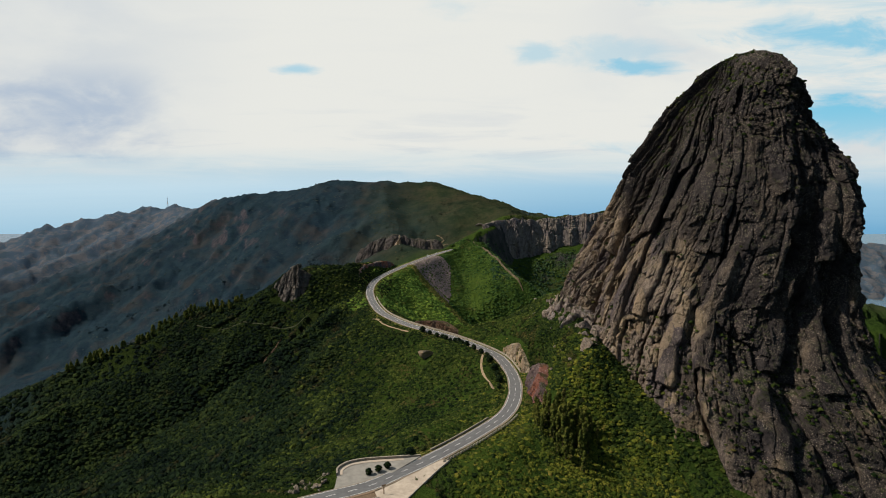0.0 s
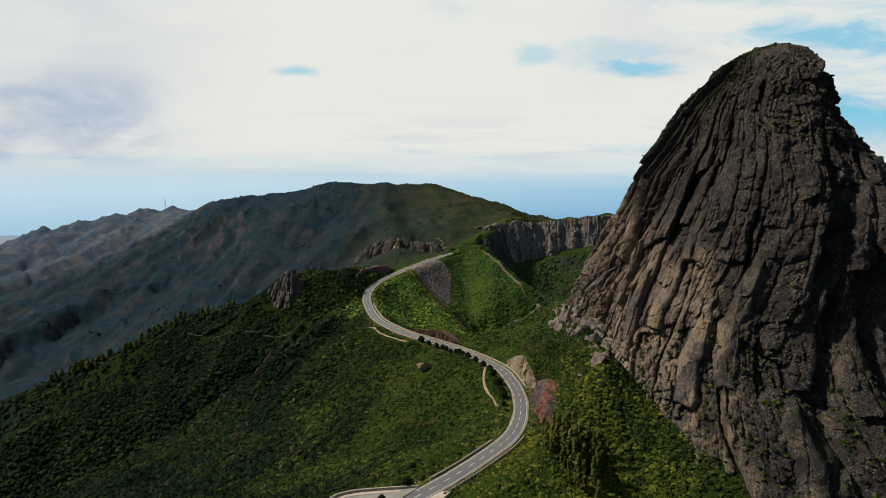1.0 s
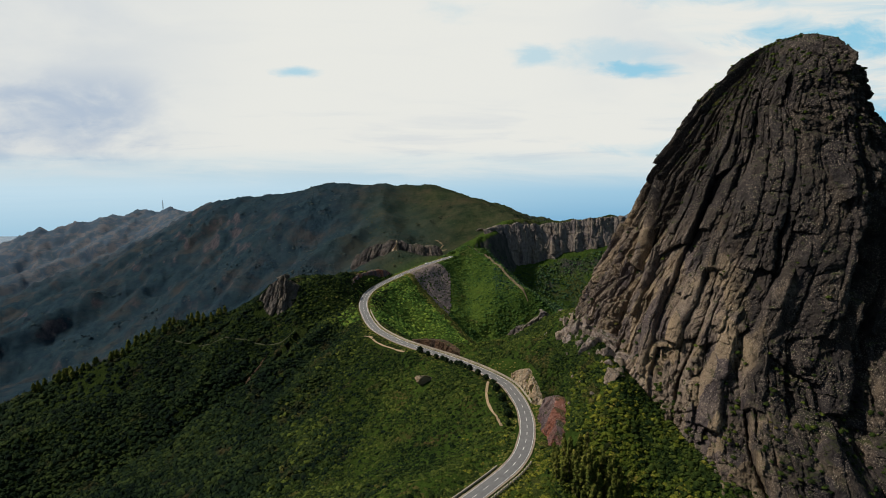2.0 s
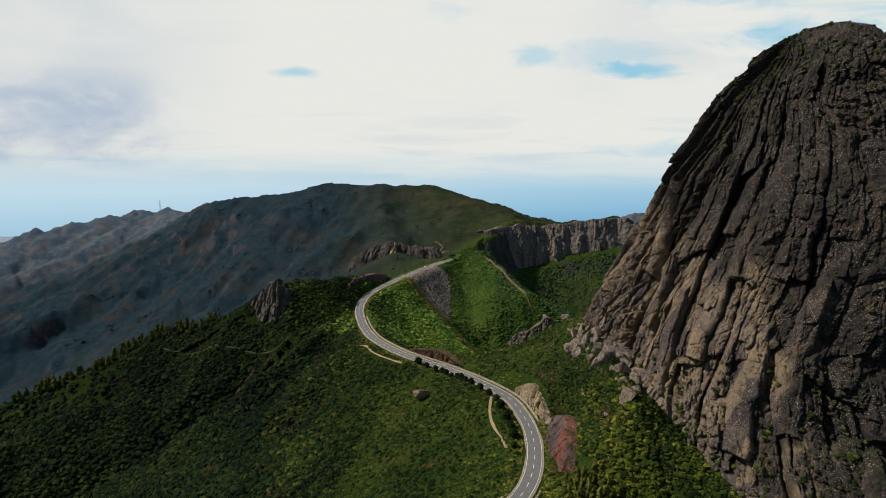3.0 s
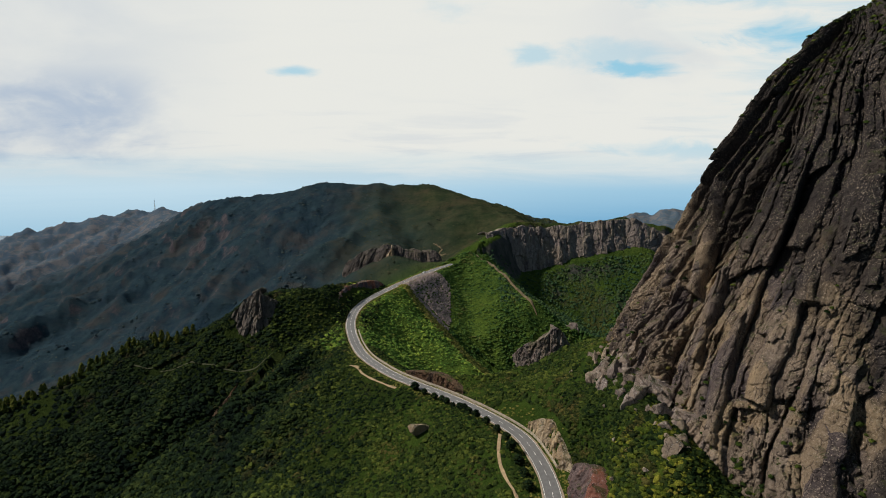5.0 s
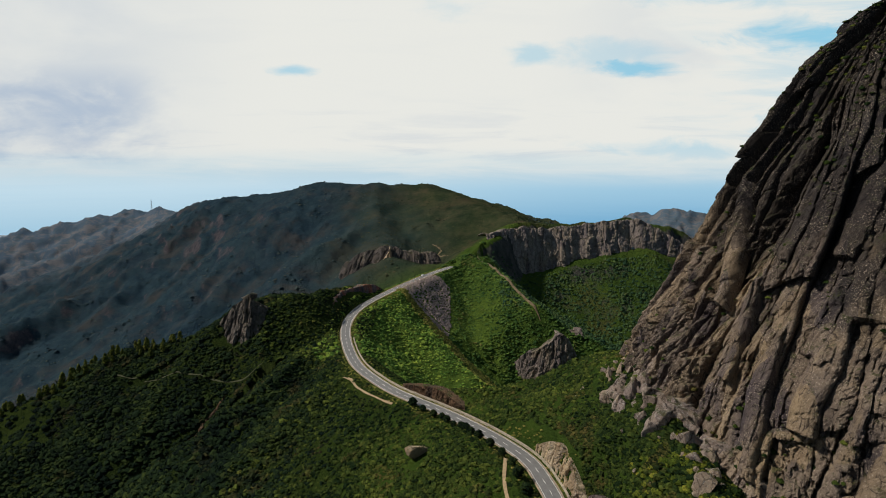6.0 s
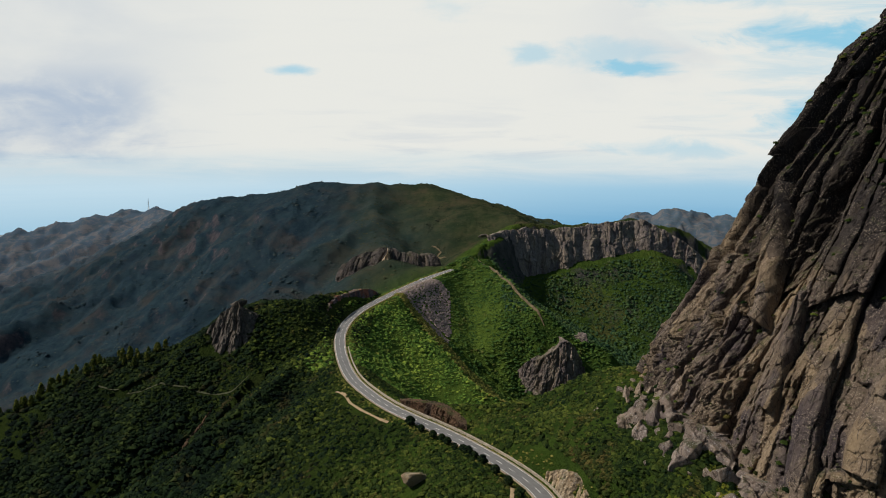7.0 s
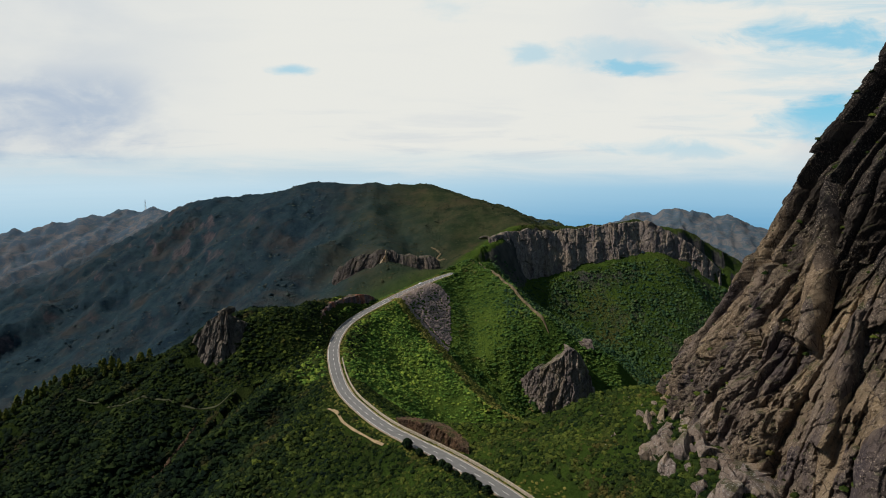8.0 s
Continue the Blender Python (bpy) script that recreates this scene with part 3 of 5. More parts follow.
def height(x, y, rough=True):
    x, y = np.asarray(x, float), np.asarray(y, float)
    k = 4.0
    far = smooth(np.hypot(x, y), 750, 1500)
    wx = x + (fbm(x / 90, y / 90, 3, 31) * 14 + fbm(x / 400, y / 400, 3, 32) * 26 * far) * (0.25 + 0.75 * far)
    wy = y + (fbm(x / 90, y / 90, 3, 41) * 14 + fbm(x / 400, y / 400, 3, 42) * 26 * far) * (0.25 + 0.75 * far)
    total = np.exp(np.full(x.shape, 0.0))
    for ridge in RIDGES:
        total = total + np.exp((ridge_height(wx, wy, *ridge) - FLOOR) / k)
    h = FLOOR + k * np.log(total)
    for line, left, right in RAVINES:
        h = np.minimum(h, -ridge_height(x, y, [(px, py, -pz) for px, py, pz in line], left, right, 3))
    if rough:
        h = h + fbm(x / 26, y / 26, 4, 3) * 2.2 + ridged(x / 60, y / 60, 3, 5) * 1.6
        c, f = 0.89 * x - 0.45 * y, 0.45 * x + 0.89 * y
        ribs = ridged(c / 120 + fbm(f / 200, c / 200, 2, 13), f / 520, 4, 8) * 26 + ridged(x / 80, y / 80, 4, 14) * 13
        h = h + far * (ribs + fbm(x / 30, y / 30, 4, 9) * 9) * smooth(104 - h, 4, 110)
        h = h + smooth(np.hypot(x, y), 600, 900) * fbm(x / 14, y / 14, 3, 10) * 2.0
    close = (np.abs(x) < 130) & (y > 130) & (y < 760)
    if close.any():
        d, zr = road_near(x[close], y[close])
        a = np.abs(d)
        bed = zr - 0.35 - 0.12 * np.clip(a - 4.5, 0, 6)
        hc = h[close]
        reach = np.where(hc > zr, 4.5 + 15 * smooth(y[close], 318, 298), 13.0)
        h[close] = bed + (hc - bed) * smooth(a, 5.0, 5.0 + reach)
        # level ground of the lay-by and the forecourt opposite
        pad = smooth(np.hypot((x[close] + 26) / 15, (y[close] - 190) / 12), 1.25, 0.95)
        pad = np.maximum(pad, smooth(np.hypot((x[close] + 12) / 11, (y[close] - 178) / 9), 1.2, 0.95))
        h[close] = h[close] * (1 - pad) + pad * 14.2
    return h


def make_ground():
    """One sheet: rings round the start that widen with distance, finer towards the valley that is flown over."""
    ring = np.concatenate([np.linspace(0, 150, 30)[1:], np.geomspace(152, 5200, 480)])
    front = np.linspace(-48, 48, 560)
    back = np.linspace(48, 312, 90)[1:-1]
    ang = np.radians(np.concatenate([front, back]))
    r, a = np.meshgrid(ring, ang, indexing="ij")
    x, y = r * np.sin(a), r * np.cos(a) - 20
    z = height(x, y)
    verts = np.stack([x, y, z], -1).reshape(-1, 3)
    faces = grid_faces(len(ring), len(ang), wrap=True)[:, ::-1]
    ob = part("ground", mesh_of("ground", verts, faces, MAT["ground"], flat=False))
    tagged(ob, "scrub-covered volcanic hillsides, ridges and far valleys", "ground", kind="structure")


make_ground()


def make_sea():
    ring = np.geomspace(600, 40000, 40)
    r, a = np.meshgrid(ring, np.radians(np.arange(0, 360, 5)), indexing="ij")
    v = np.stack([r * np.sin(a), r * np.cos(a), np.full(r.shape, -400.0)], -1).reshape(-1, 3)
    m = plain("sea_water", (0.03, 0.10, 0.17), 0.25, 0.2, 0.01, 0.3)
    ob = part("sea", mesh_of("sea", v, grid_faces(40, 72, True)[:, ::-1], m, False))
    tagged(ob, "calm blue ocean beyond the island's slopes", "water", kind="structure")


make_sea()

# ---------------------------------------------------------------- rock faces
def facets(x, y, seed):
    """Cells with a tilt of their own: distance to the edge, level, and slope across the cell."""
    ix, iy = np.floor(x), np.floor(y)
    f1, f2 = np.full(np.shape(x), 9.0), np.full(np.shape(x), 9.0)
    own, tilt = np.zeros(np.shape(x)), np.zeros(np.shape(x))
    for dx in (-1, 0, 1):
        for dy in (-1, 0, 1):
            cx, cy = ix + dx, iy + dy
            ox, oy = x - cx - rnd(cx, cy, seed), y - cy - rnd(cx, cy, seed + 1)
            d = np.abs(ox) * 0.75 + np.hypot(ox, oy) * 0.4
            near = d < f1
            f2 = np.where(near, f1, np.minimum(f2, d))
            own = np.where(near, rnd(cx, cy, seed + 2), own)
            tilt = np.where(near, ox * (rnd(cx, cy, seed + 3) - 0.5) + oy * (rnd(cx, cy, seed + 4) - 0.5), tilt)
            f1 = np.where(near, d, f1)
    return f2 - f1, own - 0.5, tilt


def slabs(u, v, seed, size=1.0, lean=0.22):
    """Relief of a face of tall leaning slabs parted by cracks: u along the face, v upwards, in metres."""
    wu = u + fbm(u / 40, v / 40, 3, seed + 50) * 3.5 * size
    wv = v + fbm(u / 34, v / 34, 3, seed + 51) * 9 * size
    s = wu - lean * (wv - 60)
    e, own, tilt = facets(s / (17 * size), wv / (32 * size), seed)
    d = own * 7.0 + tilt * 7 - 3.4 * np.exp(-e / 0.03) * (0.2 + rnd(np.floor(own * 997), 0, seed))
    broken = smooth(fbm(u / 30, v / 30, 3, seed + 53), -0.30, 0.30)
    s2 = s + fbm(u / 11, v / 11, 2, seed + 56) * 1.6 * size
    e, own2, tilt = facets(s2 / (8.5 * size) + own * 3, wv / (13 * size) + own * 5, seed + 10)
    open_ = 0.10 + 1.7 * smooth(fbm(u / 16, v / 26, 2, seed + 52), -0.15, 0.45)
    d = d + own2 * 3.2 + tilt * 3.4 - 2.0 * open_ * np.exp(-e / 0.045)
    e, own, tilt = facets((s2 + fbm(u / 5, v / 5, 2, seed + 55) * 1.8 * size) / (3.6 * size) + own2 * 3, (wv + fbm(u / 6, v / 6, 3, seed + 54) * 4 * size) / (5.5 * size) + own2 * 5, seed + 20)
    d = d + (own * 1.9 + tilt * 2.0 - 0.9 * np.exp(-e / 0.06)) * (0.08 + 0.92 * broken)
    e, own, tilt = facets((s2 + fbm(u / 3, v / 3, 2, seed + 57) * size) / (1.7 * size), (wv + fbm(u / 3, v / 3, 2, seed + 58) * 2 * size) / (2.2 * size) + own * 7, seed + 40)
    d = d + (own * 0.8 + tilt * 0.7) * broken ** 2
    d = d + fbm(u / 9, v / 12, 4, seed + 31) * 1.0
    return (d + fbm(u / 1.6, v / 1.6, 3, seed + 30) * 0.5) * size


def ledges(u, v, seed):
    """Relief of a crumbling top: small blocks in rough courses."""
    wv = v + fbm(u / 12, v / 12, 3, seed) * 4
    f1, f2, own = cells((u + fbm(u / 9, v / 9, 3, seed + 1) * 3) / 5.5, wv / 3.4, seed + 2)
    d = (own - 0.5) * 2.6 - 1.2 * np.exp(-(f2 - f1) / 0.1)
    f1, f2, own = cells(u / 2.2, wv / 1.5, seed + 3)
    return d + (own - 0.5) * 1.1 - 0.5 * np.exp(-(f2 - f1) / 0.12) + fbm(u / 14, v / 10, 4, seed + 4) * 2.5


# height: left and right edge, front edge
TOWER = [(-25, 50, 262, 190), (0, 60, 240, 203), (20, 66, 224, 215), (40, 72, 211, 234), (60, 79, 205, 245), (85, 93, 205, 250), (105, 102.5, 206, 256), (120, 108.5, 205, 263),
         (133, 118.5, 197, 270), (148, 127.5, 187, 276), (160, 135, 184, 280), (170, 146, 181, 285), (177, 152, 174, 293), (181, 157, 168, 303), (184, 162, 165, 318)]


def columns(u, v, seed, wide, tall, lean, deep):
    """Relief of tall jointed pillars: u along the face, v upwards. Each pillar is rounded, broken into lengths that stand in or out."""
    s = (u - lean * (v - 60)) / wide + fbm(u / (wide * 6), v / (tall * 1.4), 3, seed + 50) * 0.40 + fbm(u / wide, v / (wide * 1.6), 3, seed + 51) * 0.16
    i0 = np.floor(s)
    f1, f2, own, off = np.full(s.shape, 9.0), np.full(s.shape, 9.0), np.zeros(s.shape), np.zeros(s.shape)
    for k in (-1, 0, 1):
        c = i0 + k
        o = s - c - 0.15 - 0.7 * rnd(c, c * 0, seed)
        d = np.abs(o)
        near = d < f1
        f2 = np.where(near, f1, np.minimum(f2, d))
        own, off = np.where(near, c, own), np.where(near, o, off)
        f1 = np.where(near, d, f1)
    e = f2 - f1
    q = v / tall * (0.6 + 0.9 * rnd(own, own * 0, seed + 1)) + 9 * rnd(own, own * 0, seed + 2) + off * (rnd(own, own * 0, seed + 3) - 0.5) * 1.6 * wide / tall + fbm(u / wide, v / wide, 2, seed + 52) * 0.06
    j = np.floor(q)
    r = q - j
    stand = rnd(own, j, seed + 4) - 0.5
    turn = rnd(own, j, seed + 5) - 0.5
    nod = rnd(own, j, seed + 6) - 0.35
    split = 0.25 + 0.75 * smooth(fbm(u / (wide * 1.5), v / tall, 2, seed + 53), -0.3, 0.3)
    joint = np.minimum(r, 1 - r)
    return deep * (stand * 1.25 + turn * off * 2.3 - nod * (r - 0.5) * 0.9 + 0.22 * np.minimum(e, 0.5) - 1.25 * split * np.exp(-e / 0.045) - 0.35 * np.exp(-joint * tall / (0.05 * wide + 0.3)))


def tower_shell(a, z):
    """The tower's smooth form: angle 0 faces -y, positive angles turn to +x."""
    t = np.array(TOWER, float)
    left, right, front = (np.interp(z, t[:, 0], t[:, k]) for k in (1, 2, 3))
    cx, cy = (left + right) / 2, 337.0
    sx, sy = np.sin(a), -np.cos(a)
    ax = np.where(sx > 0, right - cx, cx - left)
    ay = np.where(sy < 0, cy - front, (cy - front) * 0.5)
    e = np.where(sy < 0, 2.2, 1.4 + 0.9 * smooth(z, 85, 50))
    r = (np.abs(sx / ax) ** e + np.abs(sy / ay) ** e) ** (-1 / e)
    return cx, cy, r, sx, sy


def tower_relief(a, z):
    u = a * 78.0
    high = smooth(z + u * 0.30, 112, 158)
    lean = 0.06
    low = smooth(z + fbm(u / 25, z / 25, 3, 91) * 30, 78, 40)
    broken = smooth(fbm(u / 32, z / 40, 3, 92) + 0.25 * low, -0.22, 0.30)
    pillars = columns(u, z, 100, 19.0, 75.0, lean, 5.2)
    pillars = pillars + columns(u, z, 110, 7.5, 30.0, lean, 2.9)
    fine = columns(u, z, 120, 2.9, 7.0, lean, 1.35) * (0.25 + 0.75 * broken)
    e, own, tilt = facets((u + fbm(u / 4, z / 4, 2, 93) * 2) / 3.4, (z + fbm(u / 5, z / 5, 2, 94) * 3) / 3.8, 130)
    blocks = (own * 1.9 + tilt * 2.4 - 0.7 * np.exp(-e / 0.06)) * broken ** 2 * (0.5 + 0.5 * low)
    face = pillars + fine + blocks + fbm(u / 2.6, z / 2.6, 5, 95, 0.62) * 1.15 + ridged(u / 7, z / 11, 3, 97) * 0.8
    courses = facets((u + fbm(u / 9, z / 9, 2, 98) * 3) / 13, (z + 0.12 * u + fbm(u / 20, z / 20, 2, 99) * 5) / 8.5, 140)
    crown = courses[1] * 3.2 + courses[2] * 2.4 - 1.6 * np.exp(-courses[0] / 0.05) + ledges(u, z, 200) * 0.8 + 0.45 * pillars + 0.3 * fine + fbm(u / 22, z / 16, 3, 96) * 3.0
    d = face * (1 - high) + crown * high + fbm(u / 45, z / 70, 3, 77) * 4 * (1 - 0.5 * high)
    groove = np.exp(-((u + 88 - 0.42 * (z - 90) + fbm(z / 20, z * 0, 3, 78) * 3) / 5.0) ** 2) * smooth(z, 58, 85) * smooth(z, 146, 128)
    cleft = np.exp(-((u - 4 - 0.1 * (z - 90) + fbm(z / 14, z * 0, 3, 79) * 4) / 3.5) ** 2) * smooth(z, 70, 84) * smooth(z, 108, 96)
    return u, high, d - 6.5 * groove - 6.0 * cleft


def make_tower():
    top = np.concatenate([np.linspace(-25, 5, 30)[:-1], np.linspace(5, 178, 400)[:-1], 178 + 6 * (1 - np.linspace(1, 0, 24) ** 2)])
    ang = np.concatenate([np.linspace(-125, 100, 800), np.linspace(100, 235, 60)[1:-1]])
    a, z = np.meshgrid(np.radians(ang), top)
    cx, cy, r, sx, sy = tower_shell(a, z)
    u, high, d = tower_relief(a, z)
    r = r + d * (smooth(z, 184.2, 176) * 0.75 + 0.25)
    lift = ledges(u, z * 0.6, 300) * 0.3 * high
    x, y = cx + r * sx, cy + r * sy - 0.22 * np.maximum(r * sx, 0)
    verts = np.stack([x, y, z + lift], -1)
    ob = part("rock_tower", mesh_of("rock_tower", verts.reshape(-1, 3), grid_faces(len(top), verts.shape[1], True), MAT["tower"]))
    tagged(ob, "huge weathered grey-brown volcanic rock tower with leaning pillars", "rock tower")
    return ob, verts


def tower_slab(parent, u0, z0, u1, z1, wide, thick, seed, name="pillar"):
    """A big smooth-faced pillar or slab that stands proud of the tower, from its foot to its head."""
    n, m = int(abs(z1 - z0) / 0.5) + 8, int(wide / 0.4) + 8
    f, w = np.meshgrid(np.linspace(0, 1, n), np.linspace(-1, 1, m), indexing="ij")
    z = z0 + (z1 - z0) * f
    half = wide / 2 * (0.45 + 0.62 * np.sin(np.clip(f * 1.02 + 0.12, 0, 1) * math.pi) ** 0.6) * (1 + 0.22 * fbm(z / 9, z * 0 + seed, 3, seed))
    u = u0 + (u1 - u0) * f + w * half + fbm(z / 14, z * 0, 3, seed + 1) * 1.2
    a = u / 78.0
    cx, cy, r, sx, sy = tower_shell(a, z)
    rim = np.clip(np.minimum(1 - np.abs(w) ** 3.5, np.minimum(f * 14, (1 - f) * 9)), 0, 1) ** 0.6
    cut = columns(u, z, seed + 2, wide * 0.8, (z1 - z0) * 0.5, 0.1, 0.9) + facets(u / 5, z / 9, seed + 3)[2] * 1.4 + fbm(u / 2.4, z / 3.0, 5, seed + 4, 0.62) * 1.0
    out = thick * (rim * 1.5 - 0.5) + fbm(u / 45, z / 70, 3, 77) * 4 + (1 + cut) * rim + (1 - rim) * -4.0 + w * thick * 0.25
    r = r + out
    v = np.stack([cx + r * sx, cy + r * sy - 0.22 * np.maximum(r * sx, 0), z], -1).reshape(-1, 3)
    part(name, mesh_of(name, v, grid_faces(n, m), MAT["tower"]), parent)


tower, tower_points = make_tower()
for k, spec in enumerate(((-42, 80, -34, 132, 15, 2.6, "slab"), (-37, 26, -29, 73, 8.5, 3.2, "pillar"), (-24, 34, -19, 90, 8, 3.0, "pillar"), (-84, 76, -108, 124, 9, 2.0, "pillar"), (-58, 36, -60, 80, 7, 2.4, "pillar"),
                          (-48, 52, -46, 86, 8, 2.6, "pillar"), (-52, 96, -46, 126, 9, 2.2, "slab"), (-4, 36, 3, 78, 9, 2.8, "pillar"), (10, 30, 16, 66, 8, 2.6, "pillar"), (-14, 84, -4, 124, 11, 2.4, "slab"),
                          (24, 22, 30, 70, 10, 2.6, "pillar"), (-70, 58, -74, 92, 7, 2.2, "pillar"), (-12, 6, -8, 36, 9, 2.6, "pillar"), (14, 80, 20, 120, 10, 2.4, "slab"))):
    tower_slab(tower, *spec[:6], 1200 + 20 * k, spec[6])


def rock_wall(name, points, mat, label, seed, size=0.5, lean=0.1, back=14.0, gap=1.2, rise=1.0, category="cliff", batter=0.25, depth=1.0, jag=0.14):
    """A rock face along a line of (x, y, foot, top), facing to the right of its way, with a top that runs back into the hill."""
    line = spline(points, gap)
    way = np.gradient(line[:, :2], axis=0)
    way /= np.linalg.norm(way, axis=1)[:, None] + 1e-9
    out = np.stack([way[:, 1], -way[:, 0]], -1)
    along = np.concatenate([[0], np.cumsum(np.linalg.norm(np.diff(line[:, :2], axis=0), axis=1))])
    tall = max(line[:, 3] - line[:, 2])
    rows = max(8, int(tall / rise))
    f = np.linspace(0, 1, rows)[:, None]
    z = line[None, :, 2] - 2 + (line[None, :, 3] - line[None, :, 2] + 2 + fbm(along / 9, along * 0, 3, seed)[None] * jag * tall) * f
    u = np.broadcast_to(along[None], z.shape)
    d = slabs(u, z, seed, size, lean) * 0.5 * depth + columns(u, z, seed + 5, 9 * size, 24 * size, lean, 3.6 * size) * depth + fbm(u / 25, z / 60, 3, seed + 3) * 3 * size + fbm(u / (3 * size), z / (3 * size), 4, seed + 6) * 0.9 * size
    ends = np.minimum(smooth(along, 0, 4), smooth(along[-1] - along, 0, 4))[None]
    d = d * (0.3 + 0.7 * ends) + (1 - ends) * -2.0
    off = d - f ** 1.4 * batter * (line[:, 3] - line[:, 2])[None]
    x, y = line[None, :, 0] + out[None, :, 0] * off, line[None, :, 1] + out[None, :, 1] * off
    face = np.stack([x, y, z], -1)
    steps = []
    for k in (0.25, 0.6, 1.0):
        last = face[-1].copy()
        last[:, :2] -= out * back * k * (0.12 + 0.88 * ends.T)
        last[:, 2] += (fbm(along / 5 + k * 9, along * 0 + k, 3, seed + 9) * 0.8 - 3.0 * k ** 2) * size
        steps.append(last)
    verts = np.concatenate([face, np.stack(steps)], 0)
    ob = part(name, mesh_of(name, verts.reshape(-1, 3), grid_faces(len(verts), len(line)), MAT[mat]))
    return tagged(ob, label, category)


rock_wall("rocky_outcrop", [(-180, 522, -16, 0), (-166, 512, -14, 12), (-154, 504, -12, 25), (-143, 499, -12, 34), (-133, 497, -10, 37), (-124, 499, -8, 36), (-117, 505, -4, 33), (-110, 514, 4, 26)],
          "dark", "weathered grey rock outcrop on the scrubby spur", 430, 0.5, 0.15, 16, 0.6, 0.6, "rock outcrop", 0.36, 0.9, 0.03)
rock_wall("cliff", [(50, 866, -6, 0), (54, 860, -10, 14), (60, 857, -12, 32), (70, 856, -16, 41), (84, 868, -16, 46), (104, 880, -18, 48), (130, 888, -18, 47), (160, 896, -18, 47), (200, 904, -6, 51), (235, 909, 4, 55), (262, 913, 6, 58), (282, 913, 4, 55), (318, 912, -8, 36), (368, 905, -40, -4)],
          "cliff", "weathered grey-purple cliff band below the mountain's shoulder", 400, 1.35, 0.12, 14, 0.9, 0.9, "cliff", 0.34, 0.42, 0.05)
rock_wall("rock_scar", [(-84, 851, -24, -6), (-78, 849, -24, 14), (-68, 847, -24, 23), (-60, 848, -22, 20), (-54, 850, -20, 6)], "pale", "pale bare rock scar above the pass road", 450, 0.6, 0.1, 16, 1.0, 1.0, "rock outcrop", 0.5)
rock_wall("rock_buttress", [(60, 599, -52, -40), (69, 592, -58, -30), (77, 588, -62, -26), (86, 585, -66, -22), (94, 583, -68, -15), (102, 583, -70, -12), (110, 585, -74, -17), (117, 589, -80, -28), (126, 596, -88, -47)],
          "cliff", "broken grey rock buttress at the foot of the green spur", 470, 0.6, 0.1, 22, 0.5, 0.5, "rock outcrop", 0.16, 0.75, 0.06)
rock_wall("crag", [(-250, 955, -90, -64), (-240, 948, -90, -28), (-215, 946, -90, -14), (-180, 946, -84, -16), (-160, 956, -72, -44)], "dark", "dark rock crag at the end of the mountain spur", 490, 1.0, 0.1, 34, 1.2, 1.2, "rock outcrop", 0.5, 0.5, 0.08)
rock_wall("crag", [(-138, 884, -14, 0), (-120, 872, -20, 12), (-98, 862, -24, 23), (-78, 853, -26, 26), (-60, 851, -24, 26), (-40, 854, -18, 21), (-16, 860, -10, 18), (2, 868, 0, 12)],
          "crag", "dark broken rock band above the pass road, shade put into its colour", 494, 0.8, 0.1, 22, 0.9, 0.9, "rock outcrop", 0.55, 0.6, 0.10)
rock_wall("rock_pinnacle", [(144, 664, -105, -62), (152, 668, -105, -40), (161, 676, -105, -41), (172, 696, -110, -66)],
          "cliff", "small grey rock pinnacle above the ravine", 480, 0.5, 0.05, 10, 0.9, 0.9, "rock outcrop", 0.4)
for line, seed in (([(66, 346, 36, 38), (61, 336, 33, 42), (60, 326, 33, 43), (64, 316, 36, 42)], 600), ([(69, 318, 39, 46), (66, 308, 37, 49), (66, 298, 35, 48), (71, 288, 34, 44)], 610),
                   ([(72, 290, 34, 42), (72, 280, 30, 44), (75, 270, 26, 42), (82, 262, 24, 36)], 620), ([(73, 340, 42, 48), (69, 330, 42, 54), (71, 318, 43, 55), (74, 308, 44, 50)], 630)):
    rock_wall("rock_ledge", line, "block", "jagged grey rock ledge at the foot of the rock tower", seed, 0.32, 0.2, 8, 0.45, 0.45, "rock outcrop", 0.5)
rock_wall("rock_cut", [(35.5, 343, 11, 12.5), (38.6, 335, 10.8, 17), (41, 326, 10.5, 21), (42.8, 317, 10.4, 21), (44, 309, 10.4, 17), (44.8, 303, 10.4, 12.5)],
          "pale", "pale ochre rock cutting beside the road bend", 500, 0.22, 0.2, 6, 0.35, 0.35, "rock cutting", 0.2)
rock_wall("earth_cut", [(-22, 414, 11, 11.6), (-14, 405, 11, 14), (-5, 395, 11.3, 16), (3, 387, 11.4, 15), (9, 381, 11.4, 12)],
          "brown", "dark brown earth cutting beside the road", 540, 0.12, 0.1, 5, 0.35, 0.35, "rock cutting", 0.35)
rock_wall("earth_bank", [(-78, 528, 13, 17), (-78, 556, 15, 26), (-72, 585, 17, 28), (-58, 615, 19.5, 25), (-52, 626, 20, 21)],
          "red", "dark red earth bank cut above the road bend", 560, 0.25, 0.1, 8, 0.5, 0.5, "rock cutting")


# ---------------------------------------------------------------- road
def ribbon(line, lo, hi, lift, steps=1, drape=False):
    """Arrays of a band beside a line, from lo to hi metres to the right of it."""
    line = np.asarray(line, float)
    way = np.gradient(line[:, :2], axis=0)
    way /= np.linalg.norm(way, axis=1)[:, None]
    out = np.stack([way[:, 1], -way[:, 0]], -1)
    rows = []
    for k in np.linspace(lo, hi, steps + 1):
        k = np.broadcast_to(k, (len(line),))
        xy = line[:, :2] + out * k[:, None]
        z = height(xy[:, 0], xy[:, 1]) if drape else line[:, 2]
        rows.append(np.column_stack([xy, z + lift]))
    v = np.stack(rows)
    return v.reshape(-1, 3), grid_faces(steps + 1, len(line))


